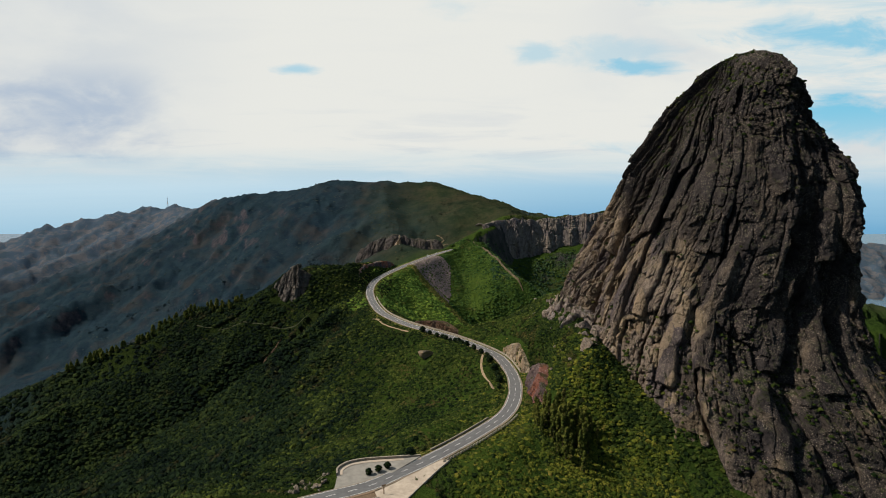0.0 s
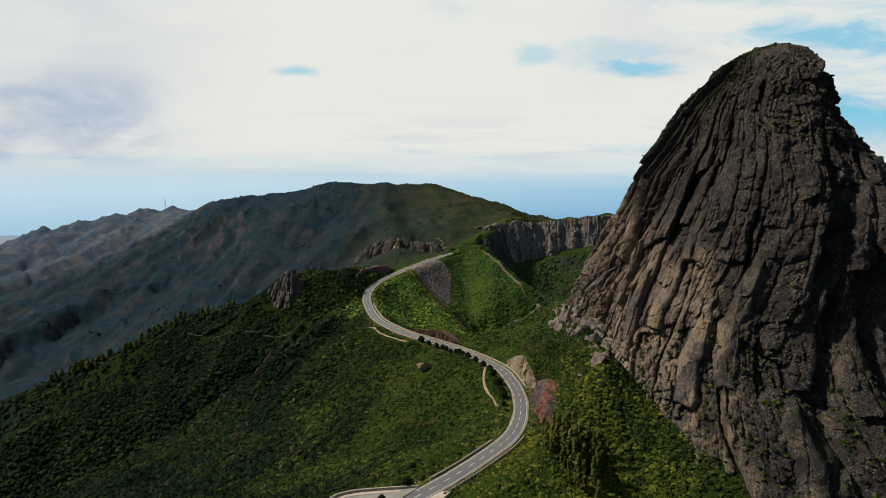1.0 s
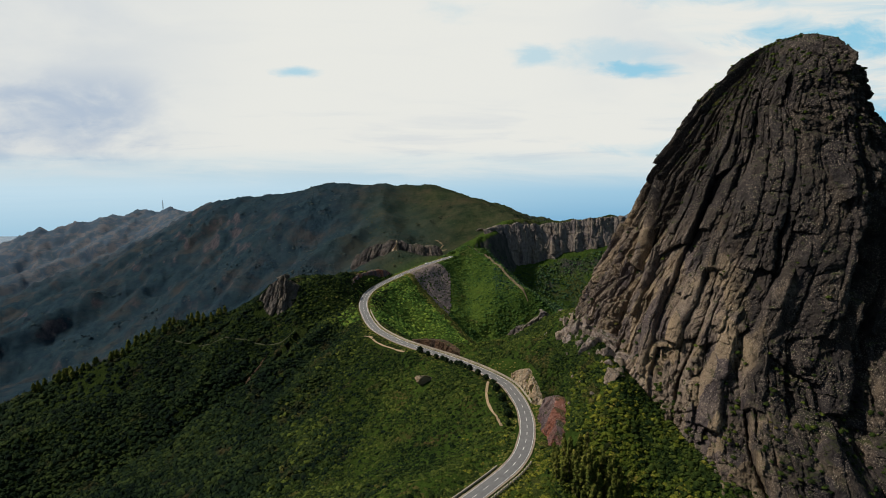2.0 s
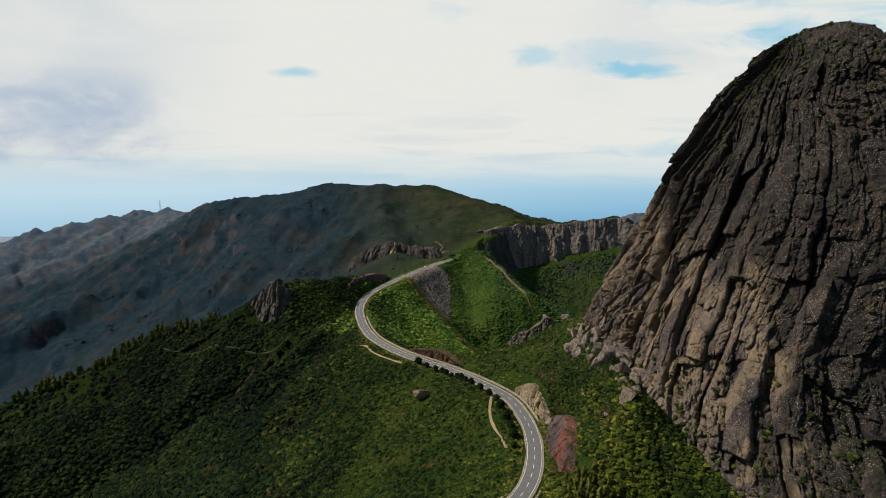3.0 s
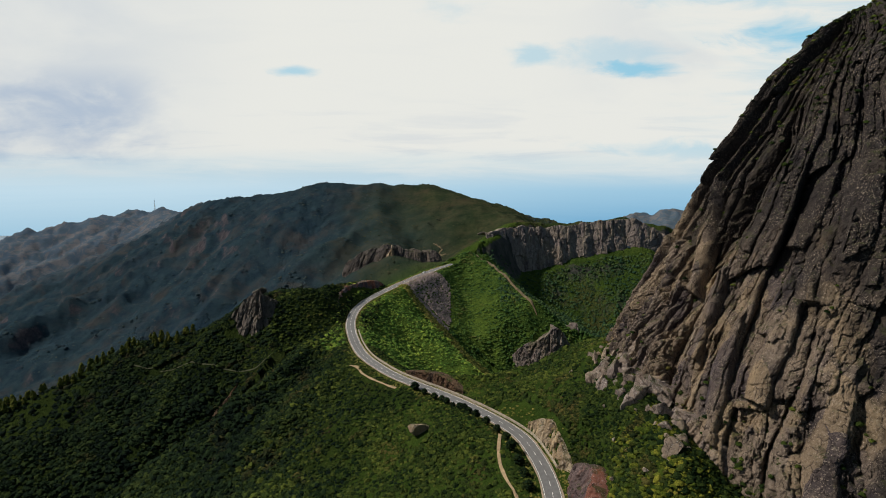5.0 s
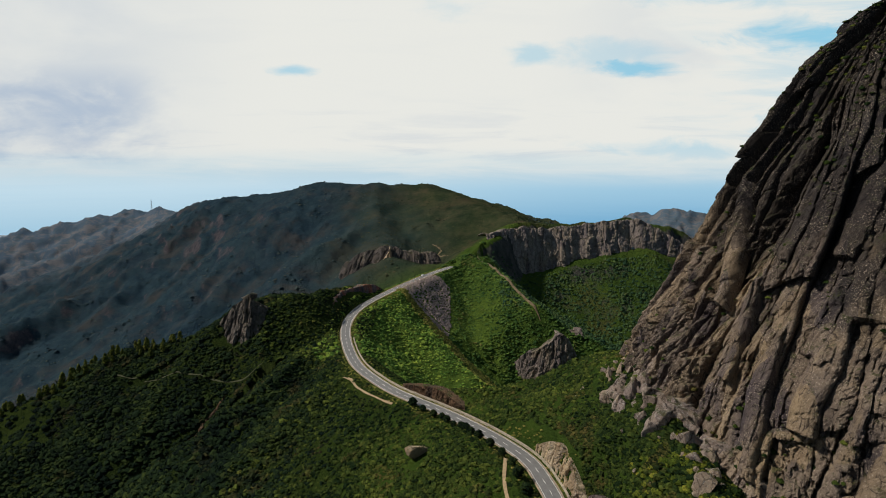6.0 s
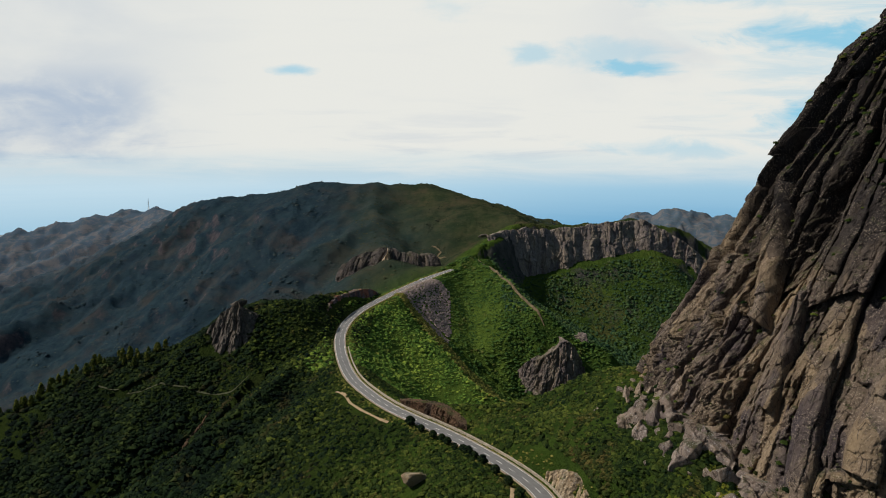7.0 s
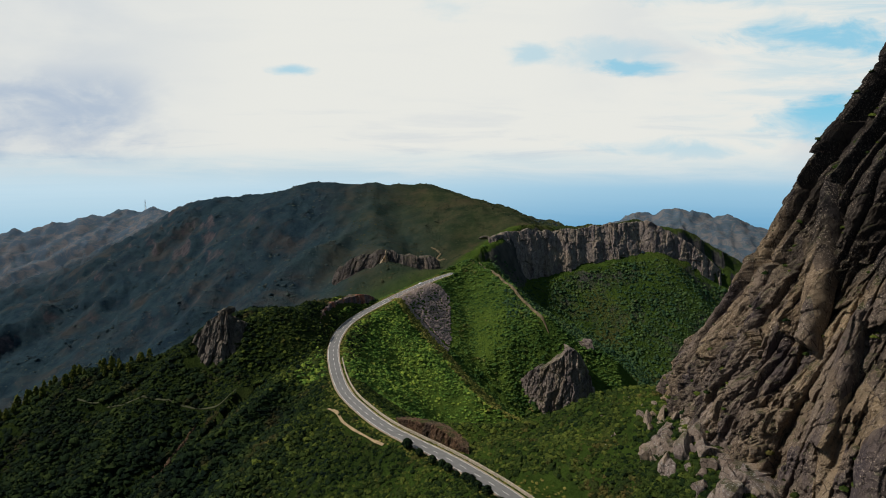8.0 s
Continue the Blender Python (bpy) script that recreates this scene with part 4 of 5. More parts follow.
def band(name, line, lo, hi, lift, mat, parent=None, label="", thick=0.0, steps=1, drape=False):
    v, f = ribbon(line, lo, hi, lift, steps, drape)
    if thick:
        low = v.copy()
        low[:, 2] -= thick
        n, c = len(v), len(line)
        rim = []
        for i in range(c - 1):
            rim += [[i, n + i, n + i + 1, i + 1], [n - c + i, n - c + i + 1, 2 * n - c + i + 1, 2 * n - c + i]]
        rim += [[0, c, n + c, n], [c - 1, n + c - 1, n + 2 * c - 1, 2 * c - 1]] if steps == 1 else []
        v, f = np.vstack([v, low]), np.vstack([f, np.array(rim), f[:, ::-1] + n])
    return part(name, mesh_of(name, v, f, MAT[mat]), parent, label)


HALF = 3.15


def make_road():
    road = band("road", ROAD_LINE, -HALF, HALF, 0.0, "asphalt", thick=0.6)
    tagged(road, "winding grey asphalt mountain road with dashed centre line", "road", kind="structure")
    rng = np.random.default_rng(4)
    wob = np.convolve(rng.normal(0, 0.5, len(ROAD_LINE)), np.ones(5) / 5, "same")
    band("verge", ROAD_LINE, HALF, HALF + 0.6 + wob * 0.4, -0.06, "verge", road, "pale gravel verge", 0.4)
    band("verge", ROAD_LINE, -HALF - 0.5 - wob * 0.4, -HALF, -0.06, "verge", road, "pale gravel verge", 0.4)
    band("edge_line", ROAD_LINE, HALF - 0.42, HALF - 0.28, 0.012, "paint", road, "worn white edge line")
    band("edge_line", ROAD_LINE, -HALF + 0.28, -HALF + 0.42, 0.012, "paint", road, "worn white edge line")
    fine = spline(ROAD, 0.5)
    run = np.concatenate([[0], np.cumsum(np.linalg.norm(np.diff(fine[:, :2], axis=0), axis=1))])
    bm = bmesh.new()
    box(bm, 0, 0, 0, 0.16, 3.2, 0.01)
    dash = bm_mesh("dash", bm, MAT["paint"])
    at = 3.0
    while at < run[-1] - 4:
        i = int(np.searchsorted(run, at))
        dx, dy, dz = fine[min(i + 2, len(fine) - 1)] - fine[i - 2]
        ob = part("dash", dash, road)
        ob.matrix_local = pose(*fine[i][:2], fine[i][2] + 0.014, math.degrees(math.atan2(dz, math.hypot(dx, dy))), 0, math.degrees(math.atan2(dy, dx)) - 90)
        at += 7.4
    return road


road = make_road()


def stretch(y0, y1, shift):
    """The part of the road between two y, moved sideways."""
    way = np.gradient(ROAD_LINE[:, :2], axis=0)
    way /= np.linalg.norm(way, axis=1)[:, None]
    line = ROAD_LINE.copy()
    line[:, 0] += way[:, 1] * shift
    line[:, 1] -= way[:, 0] * shift
    return line[(ROAD_LINE[:, 1] > y0) & (ROAD_LINE[:, 1] < y1)]


def low_wall(line, tall, wide, label, mat="stone"):
    ob = band("roadside_wall", line, -wide / 2, wide / 2, tall, mat, thick=tall + 0.8)
    return tagged(ob, label, "wall")


low_wall(stretch(308, 500, 5.2), 0.75, 0.45, "low grey stone wall along the inner edge of the road")
low_wall(stretch(207, 243, -4.8), 0.45, 0.4, "low pale stone kerb wall along the road")
LAYBY_EDGE = spline([(-36.6, 190, 15), (-37.0, 194, 15), (-34.5, 198, 15), (-29.5, 200.6, 14.9), (-23, 202, 14.8), (-15, 203.4, 14.6), (-8, 205, 14.2)], 1.0)
low_wall(LAYBY_EDGE, 0.8, 0.6, "curved stone parapet round the lay-by")


def make_pads():
    v = np.array([(-36, 176, 0), (-36, 183, 0), (-36.4, 189, 0), (-36.6, 193.5, 0), (-34.2, 197.6, 0), (-29.3, 200.2, 0), (-23, 201.6, 0), (-15, 203, 0), (-8, 204.6, 0), (-17, 193, 0), (-26, 184, 0)], float)
    bm = bmesh.new()
    f = bm.faces.new([bm.verts.new((x, y, 14.72 - 0.013 * (x + 27))) for x, y, _ in v])
    ext = bmesh.ops.extrude_face_region(bm, geom=[f])["geom"]
    bmesh.ops.translate(bm, vec=(0, 0, -0.8), verts=[g for g in ext if isinstance(g, bmesh.types.BMVert)])
    bmesh.ops.recalc_face_normals(bm, faces=bm.faces)
    tagged(part("lay_by", bm_mesh("lay_by", bm, MAT["apron"])), "paved lay-by with a pale concrete rim", "pavement", kind="structure")
    bm = bmesh.new()
    p = [(-41, 170), (-33, 175), (-23, 180.5), (-13, 189.5), (-4, 199), (0, 203), (3, 203), (-2, 194), (-7, 184), (-11, 176), (-20, 164), (-38, 162)]
    f = bm.faces.new([bm.verts.new((x, y, 14.62 - 0.03 * (y - 182))) for x, y in p][::-1])
    ext = bmesh.ops.extrude_face_region(bm, geom=[f])["geom"]
    bmesh.ops.translate(bm, vec=(0, 0, -0.9), verts=[g for g in ext if isinstance(g, bmesh.types.BMVert)])
    bmesh.ops.recalc_face_normals(bm, faces=bm.faces)
    tagged(part("forecourt", bm_mesh("forecourt", bm, MAT["paving"])), "pale dusty viewpoint forecourt beside the road", "pavement", kind="structure")
    band("rim", LAYBY_EDGE, 0.4, 2.0, -0.02, "paving", None, thick=0.3)
    rim = bpy.data.objects["rim"]
    tagged(rim, "pale concrete walkway along the lay-by parapet", "pavement", kind="structure")


make_pads()


def make_bollards():
    bm = bmesh.new()
    box(bm, 0, 0, 0.2, 0.5, 1.3, 0.9, 0, 0.06)
    me = bm_mesh("edge_stone", bm, MAT["stone"])
    line = stretch(204, 253, 5.4)
    for i in range(0, len(line) - 1):
        dx, dy = (line[i + 1] - line[i])[:2]
        ob = tagged(part("edge_stone", me), "squared masonry edge stone beside the road", "edge stone", "edge stones along the road")
        ob.matrix_world = pose(*line[i], 0, 0, math.degrees(math.atan2(dy, dx)) - 90 + random.uniform(-5, 5))


make_bollards()


def make_shelter():
    """Timber posts and a sloping roof edge at the forecourt."""
    base = new("timber_shelter")
    base.matrix_world = pose(-25, 173.5, 14.6, 0, 0, 28)
    for x in (-3.2, 0.0, 3.2):
        for y in (-1.3, 1.3):
            bm = bmesh.new()
            box(bm, x, y, 1.2, 0.18, 0.18, 2.6, 0, 0.02)
            part("post", bm_mesh("post", bm, MAT["wood"]), base)
    for s in (-1, 1):
        bm = bmesh.new()
        box(bm, 0, s * 0.95, 2.75, 7.6, 2.1, 0.14)
        bmesh.ops.rotate(bm, verts=bm.verts, cent=(0, 0, 3.0), matrix=Matrix.Rotation(radians(-s * 18), 3, "X"))
        part("roof_panel", bm_mesh("roof_panel", bm, MAT["wood"]), base)
    tagged(base, "small brown timber shelter on the pale forecourt", "shelter")
    post = new("sign_post")
    post.matrix_world = pose(-19, 178.5, 14.6)
    bm = bmesh.new()
    box(bm, 0, 0, 1.6, 0.3, 0.3, 3.6, 20, 0.03)
    part("post", bm_mesh("post", bm, MAT["wood"]), post)
    bm = bmesh.new()
    box(bm, 0, 0, 3.2, 1.5, 0.12, 0.5, 20, 0.02)
    part("board", bm_mesh("board", bm, MAT["wood"]), post)
    tagged(post, "brown timber sign post beside the road", "sign post")


make_shelter()


def make_car():
    base = new("car")
    i = len(ROAD_LINE) - 26
    p, q = ROAD_LINE[i], ROAD_LINE[i + 1]
    turn = math.degrees(math.atan2(q[1] - p[1], q[0] - p[0])) - 90
    base.matrix_world = pose(*p, 0, 0, turn) @ pose(-1.6, 0, 0)
    bm = bmesh.new()
    box(bm, 0, 0, 0.62, 1.75, 4.2, 0.62, 0, 0.12)
    part("body", bm_mesh("body", bm, MAT["car"]), base)
    bm = bmesh.new()
    box(bm, 0, -0.2, 1.15, 1.5, 2.2, 0.55, 0, 0.18)
    cabin = part("cabin", bm_mesh("cabin", bm, MAT["glass"]), base, "dark glazed cabin")
    bm = bmesh.new()
    box(bm, 0, -0.2, 1.44, 1.3, 1.7, 0.08, 0, 0.03)
    part("roof", bm_mesh("roof", bm, MAT["car"]), cabin)
    for x in (-0.8, 0.8):
        for y in (-1.3, 1.3):
            bm = bmesh.new()
            rod(bm, (x - 0.1, y, 0.32), (x + 0.1, y, 0.32), 0.32, sides=14)
            part("wheel", bm_mesh("wheel", bm, MAT["rubber"]), base)
    tagged(base, "small white car on the mountain road", "car")


make_car()


def trail(points, wide, mat, label):
    line = spline([(x, y, 0) for x, y in points], 1.5)
    w = wide / 2 * (1 + 0.5 * fbm(np.arange(len(line)) / 4.0, np.arange(len(line)) * 0.0, 3, 15))
    v, f = ribbon(line, -w, w, 0.35, 4, True)
    tagged(part("trail", mesh_of("trail", v, f, MAT[mat])), label, "trail", kind="structure")


trail([(24, 333), (22, 318), (23, 305), (25, 292), (26, 284)], 1.2, "earth", "narrow trodden earth trail through scrub")
trail([(-54, 430), (-48, 422), (-44, 414), (-36, 404), (-29, 396), (-24, 391)], 1.2, "earth", "narrow trodden earth trail beside the road")
trail([(-104, 478), (-125, 478), (-150, 486), (-172, 492), (-200, 500), (-222, 506)], 0.7, "track", "grassy old track across the hillside")


def slope_patch(name, points, wide, mat, label, category, seed, bumps=1.0, kind=""):
    """Bare ground draped on a slope, with an uneven rim and relief of its own."""
    line = spline([(x, y, 0) for x, y in points], 0.6)
    run = np.arange(len(line)) * 0.6
    ends = np.sqrt(np.clip(np.minimum(run, run[-1] - run) / (run[-1] * 0.3), 0, 1))
    lo = -wide / 2 * ends * (1 + 0.45 * fbm(run / 5, run * 0, 4, seed))
    hi = wide / 2 * ends * (1 + 0.45 * fbm(run / 5, run * 0 + 9, 4, seed + 1))
    steps = max(6, int(wide / 0.6))
    v, f = ribbon(line, lo, hi, 0.0, steps, True)
    across = np.repeat(np.linspace(-1, 1, steps + 1), len(line))
    d = slabs(v[:, 0] + v[:, 1] * 0.3, v[:, 2] * 1.4 + v[:, 1] * 0.4, seed, 0.16) * bumps
    v[:, 2] += (0.95 + d) * (1 - np.abs(across) ** 3) - 0.25 * np.abs(across) ** 3
    tagged(part(name, mesh_of(name, v, f, MAT[mat])), label, category, kind=kind)


rock_wall("red_cutting", [(43.6, 304, 9.5, 14), (43.2, 297, 9.5, 19), (43, 287, 9.5, 22), (43, 277, 9.5, 21), (43.5, 267, 9.5, 17), (46, 258, 9.5, 13.5), (52, 252, 9, 11)],
          "red", "eroded red and purple-grey earth cutting above the road", 520, 0.3, 0.2, 5, 0.4, 0.4, "rock cutting", 0.5, 0.9, 0.10)
slope_patch("stone_gully", [(-136, 474), (-143, 466), (-150, 458), (-160, 449)], 3.0, "brown", "narrow stony gully in the dark scrub", "gully", 530, 1.6)
slope_patch("earth_strip", [(38, 735), (51, 705), (63, 677), (75, 651), (88, 626)], 4.0, "bare", "bare brown earth strip along the spur's crest", "earth slope", 535, 0.4)
slope_patch("bare_patch", [(-14, 1036), (0, 1016), (-6, 1002), (10, 986)], 4.0, "bare", "pale bare patch on the mountain", "earth slope", 536)

# ---------------------------------------------------------------- stones
def boulder_mesh(seed, flat=0.7):
    bm = bmesh.new()
    bmesh.ops.create_icosphere(bm, subdivisions=2, radius=1.0)
    rng = random.Random(seed)
    cuts = [Vector((rng.uniform(-1, 1), rng.uniform(-1, 1), rng.uniform(-0.4, 1))).normalized() for _ in range(9)]
    for v in bm.verts:
        p = v.co.copy()
        for c in cuts:
            over = p.dot(c) - (0.50 + 0.15 * math.sin(c.x * 37))
            if over > 0:
                p -= c * over
        p *= 1 + 0.06 * noise.noise(p * 2.5 + Vector((seed, 0, 0)))
        v.co = Vector((p.x, p.y, p.z * flat))
    return bm


BOULDERS = {}


def stone(x, y, size, mat, label, category="boulder", group="", sink=0.25, tall=1.0, z=None):
    key = (random.randrange(6), mat)
    if key not in BOULDERS:
        BOULDERS[key] = bm_mesh("boulder", boulder_mesh(key[0] + 3), MAT[mat])
    ob = tagged(part("boulder", BOULDERS[key]), label, category, group)
    g = float(height(np.array([x]), np.array([y]))[0]) if z is None else z
    ob.matrix_world = pose(x, y, g + size * (0.5 - sink) * tall, random.uniform(-20, 20), random.uniform(-20, 20), random.uniform(0, 360)) @ Matrix.Diagonal((size, size * random.uniform(0.6, 1), size * tall, 1))
    return ob


stone(-9.5, 347, 6.0, "pale", "large pale bare boulder in the green scrub", sink=0.15)
for k in range(34):
    x = random.uniform(48, 74)
    y = random.uniform(262, 368)
    stone(x, y, random.choice((0.7, 0.9, 1.3)), "boulder", "small pale rock among the scrub", "rock", "rocks scattered in scrub", 0.05)
for k in range(80):
    y = random.uniform(268, 349)
    x = np.interp(y, (250, 265, 295, 325, 345), (82, 74, 67, 64, 68)) + random.uniform(-4, 9)
    stone(x, y, random.choice((1.2, 1.8, 2.6, 3.6, 4.8)), "block", "grey angular block at the foot of the rock tower", "rock", "blocks below the rock tower", 0.35, 1.5)
for k in range(30):
    x, y = random.uniform(-52, -39), random.uniform(179, 193)
    stone(x, y, random.uniform(0.6, 1.6), "boulder", "rough rock in the bank below the lay-by", "rock", "rocks below the lay-by", 0.1)


def make_scree():
    """A fan of loose stones below the road."""
    outline = [(-44, 630), (-10, 680), (8, 668), (9, 628), (4, 594), (-18, 606)]
    def inside(x, y):
        hit = np.zeros(x.shape, bool)
        for (ax, ay), (bx, by) in zip(outline, outline[1:] + outline[:1]):
            hit ^= ((ay > y) != (by > y)) & (x < (bx - ax) * (y - ay) / (by - ay + 1e-9) + ax)
        return hit
    rng = np.random.default_rng(8)
    x, y = rng.uniform(-55, 8, 9500), rng.uniform(592, 686, 9500)
    keep = inside(x, y)
    x, y = x[keep], y[keep]
    return x, y, inside


scree_x, scree_y, in_scree = make_scree()

# ---------------------------------------------------------------- plants
def clump_shapes(count, seed, rings=((0.0, 6, 1.0), (0.5, 5, 0.85)), rough=0.38, squash=0.85, spikes=5):
    """Leafy clumps: uneven low domes with leaf tufts standing out of them."""
    rng = np.random.default_rng(seed)
    shapes = []
    for _ in range(count):
        verts, faces, start = [], [], []
        for z, k, r in rings:
            start.append((len(verts), k))
            for i in range(k):
                a = (i + rng.uniform(-0.3, 0.3)) * 2 * math.pi / k
                q = r * (1 + rng.uniform(-rough, rough))
                verts.append((q * math.cos(a), q * math.sin(a), (z + rng.uniform(-0.15, 0.2)) * squash))
        verts.append((rng.uniform(-0.2, 0.2), rng.uniform(-0.2, 0.2), (0.95 + rng.uniform(-0.15, 0.2)) * squash))
        for (s0, k0), (s1, k1) in zip(start, start[1:]):
            i = j = 0
            while i < k0 or j < k1:
                if j >= k1 or (i < k0 and (i + 1) / k0 <= (j + 1) / k1):
                    faces.append((s0 + i % k0, s0 + (i + 1) % k0, s1 + j % k1))
                    i += 1
                else:
                    faces.append((s0 + i % k0, s1 + (j + 1) % k1, s1 + j % k1))
                    j += 1
        s1, k1 = start[-1]
        faces += [(s1 + i, s1 + (i + 1) % k1, len(verts) - 1) for i in range(k1)]
        for _ in range(spikes):
            a, t = rng.uniform(0, 2 * math.pi), rng.uniform(0.1, 1.3)
            way = np.array([math.cos(a) * math.cos(t), math.sin(a) * math.cos(t), math.sin(t) * squash])
            side = np.array([-math.sin(a), math.cos(a), rng.uniform(-0.5, 0.5)]) * rng.uniform(0.18, 0.34)
            s = len(verts)
            verts += [tuple(way * 0.72 - side), tuple(way * 0.78 + side), tuple(way * rng.uniform(1.15, 1.5) + side * rng.uniform(-0.8, 0.8))]
            faces.append((s, s + 1, s + 2))
        shapes.append((np.array(verts), np.array(faces)))
    return shapes


def strew(name, x, y, z, size, mat, label, shapes, seed=0, tall=None, category="shrubs", flat=False):
    """Many clumps in one mesh."""
    rng = np.random.default_rng(seed)
    pick = rng.integers(0, len(shapes), len(x))
    turn = rng.uniform(0, 2 * math.pi, len(x))
    tall = rng.uniform(0.7, 1.25, len(x)) if tall is None else tall
    vs, fs, base = [], [], 0
    for k, (v, f) in enumerate(shapes):
        i = np.nonzero(pick == k)[0]
        c, s = np.cos(turn[i])[:, None], np.sin(turn[i])[:, None]
        r = size[i][:, None]
        p = np.stack([x[i][:, None] + r * (c * v[:, 0] - s * v[:, 1]), y[i][:, None] + r * (s * v[:, 0] + c * v[:, 1]), z[i][:, None] + r * tall[i][:, None] * v[:, 2]], -1)
        fs.append((np.arange(len(i))[:, None, None] * len(v) + f[None] + base).reshape(-1, 3))
        vs.append(p.reshape(-1, 3))
        base += len(i) * len(v)
    ob = part(name, mesh_of(name, np.vstack(vs), np.vstack(fs), MAT[mat], flat))
    return tagged(ob, label, category, kind="stuff")


TRAILS = [spline([(x, y, 0) for x, y in p], 3.0) for p in (
    [(24, 333), (22, 318), (23, 305), (25, 292), (26, 284)], [(-54, 430), (-44, 414), (-29, 396), (-24, 391)], [(-104, 478), (-125, 478), (-150, 486), (-172, 492), (-200, 500), (-222, 506)],
    [(38, 735), (51, 705), (63, 677), (75, 651), (88, 626)], [(-136, 474), (-143, 466), (-150, 458), (-160, 449)])]
CUTS = [np.array(p, float) for p in ([(28, 358, 0), (35, 348, 0), (40.5, 334, 0), (43.5, 320, 0), (45, 308, 0)], [(44.5, 306, 0), (45.5, 297, 0), (46, 287, 0), (46.5, 276, 0), (47, 266, 0), (51, 256, 0)],
                                     [(-32, 430, 0), (-8, 400, 0), (9, 383, 0)], [(-79, 540, 0), (-79, 560, 0), (-73, 588, 0), (-59, 618, 0)])]


def free(x, y):
    """Where scrub may grow: off the road, the paths, the cuttings and the rock."""
    d, _ = road_near(x, y)
    ok = (np.abs(d) > 6.2)
    for line, w in zip(TRAILS, (1.3, 1.3, 1.0, 2.4, 1.5)):
        ok &= np.abs(road_near(x, y, line)[0]) > w
    ok &= np.hypot((x + 25) / 15, (y - 190) / 12.5) > 1
    ok &= np.hypot((x + 18) / 16, (y - 176) / 14) > 1
    ok &= ~in_scree(x, y)
    for line, w in ((CUTS[0], 2.8), (CUTS[1], 3.6), (CUTS[2], 2.6), (CUTS[3], 3.0)):
        ok &= np.abs(road_near(x, y, line)[0]) > w
    ok &= np.hypot((x - 150) / 78, (y - 330) / 98) > 1
    ok &= np.hypot(x + 10, y - 344) > 4.5
    ok &= np.hypot((x + 138) / 19, (y - 506) / 4) > 1
    return ok


def shrub_sizes(x, y, rng, lo, hi):
    return (lo + (hi - lo) * rng.beta(1.6, 3.2, len(x))) * (0.75 + 0.6 * (fbm(x / 30, y / 30, 3, 60) * 0.5 + 0.5))


def make_scrub():
    rng = np.random.default_rng(21)
    near = clump_shapes(12, 5, spikes=3)
    small = clump_shapes(8, 6, ((0.0, 5, 1.0), (0.5, 4, 0.8)), 0.4, 0.8, 1)
    # slopes on both sides of the road: greener beside it, western hollows darkened for cloud shade
    n = 125000
    x, y = rng.uniform(-330, 112, n), rng.uniform(178, 470, n)
    keep = (np.abs(x) < 0.80 * y + 8) & free(x, y) & (rng.uniform(0, 1, n) < (0.66 + 0.5 * fbm(x / 18, y / 18, 3, 66)) * (1 - 0.45 * smooth(-x, 60, 180)))
    x, y = x[keep], y[keep]
    size = shrub_sizes(x, y, rng, 0.45, 1.7) * (1 + 0.9 * smooth(-x, 20, 130))
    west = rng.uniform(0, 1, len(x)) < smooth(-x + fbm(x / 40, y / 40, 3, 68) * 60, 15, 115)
    sunny = (x > 5) & (y < 292) & (x < 74 + fbm(x / 9, y / 9, 3, 73) * 12)
    sunny &= (road_near(x, y)[0] > 0) | (rng.uniform(0, 1, len(x)) < 0.15)
    zone = np.where(west, 1, np.where(sunny & (rng.uniform(0, 1, len(x)) < 0.8), 2, 0))
    for k, (mat, what) in enumerate((("shrub", "dense green laurel and heath scrub on the slopes"), ("heath", "dark heath scrub in the hollows, colour deepened for cloud shade"), ("broom", "yellow-green broom below the road"))):
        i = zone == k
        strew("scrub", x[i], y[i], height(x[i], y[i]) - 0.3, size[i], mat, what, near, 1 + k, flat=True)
    # mixed broom and scrub on the slope below the rock tower
    x, y = rng.uniform(40, 96, 9000), rng.uniform(206, 330, 9000)
    keep = free(x, y)
    x, y = x[keep], y[keep]
    gold = rng.uniform(0, 1, len(x)) < 0.75 * smooth(fbm(x / 14, y / 14, 3, 81) + (275 - y) / 90, 0.0, 0.5)
    for i, mat, what in ((gold, "broom", "olive broom on the slope below the rock tower"), (~gold, "shrub", "green scrub on the slope below the rock tower")):
        strew("scrub", x[i], y[i], height(x[i], y[i]) - 0.2, shrub_sizes(x[i], y[i], rng, 0.5, 1.6), mat, what, near, 29, flat=True)
    n = 70000
    x, y = rng.uniform(-560, 170, n), rng.uniform(470, 760, n)
    x[:40000] = rng.uniform(-80, 150, 40000)
    h = height(x, y)
    keep = (np.abs(x) < 0.80 * y) & free(x, y) & (h > -150) & (rng.uniform(0, 1, n) < 0.6 + 0.5 * fbm(x / 22, y / 22, 3, 67))
    x, y, h = x[keep], y[keep], h[keep]
    size = shrub_sizes(x, y, rng, 0.7, 2.0)
    west = rng.uniform(0, 1, len(x)) < smooth(-x + fbm(x / 40, y / 40, 3, 69) * 20, 68, 95)
    # sun and slight shade coloured in: lighter fern inside the rib, darker scrub beyond
    line = np.array([(-52, 622, 0), (-37, 632, 0), (-7, 608, 0), (9, 592, 0), (27, 576, 0), (41, 556, 0), (55, 536, 0)], float)
    side, _ = road_near(x, y, line)
    hill = ~west & ((side < 0) | (y > 625))
    zone = np.where(west, 1, np.where(hill, 2, 0))
    for k, (mat, what) in enumerate((("fern", "lush bright green fern and broom on the inner slopes"), ("heath", "dark heath scrub on the western spur, colour deepened for cloud shade"), ("meadow", "green scrub on the hill behind the bend"))):
        i = zone == k
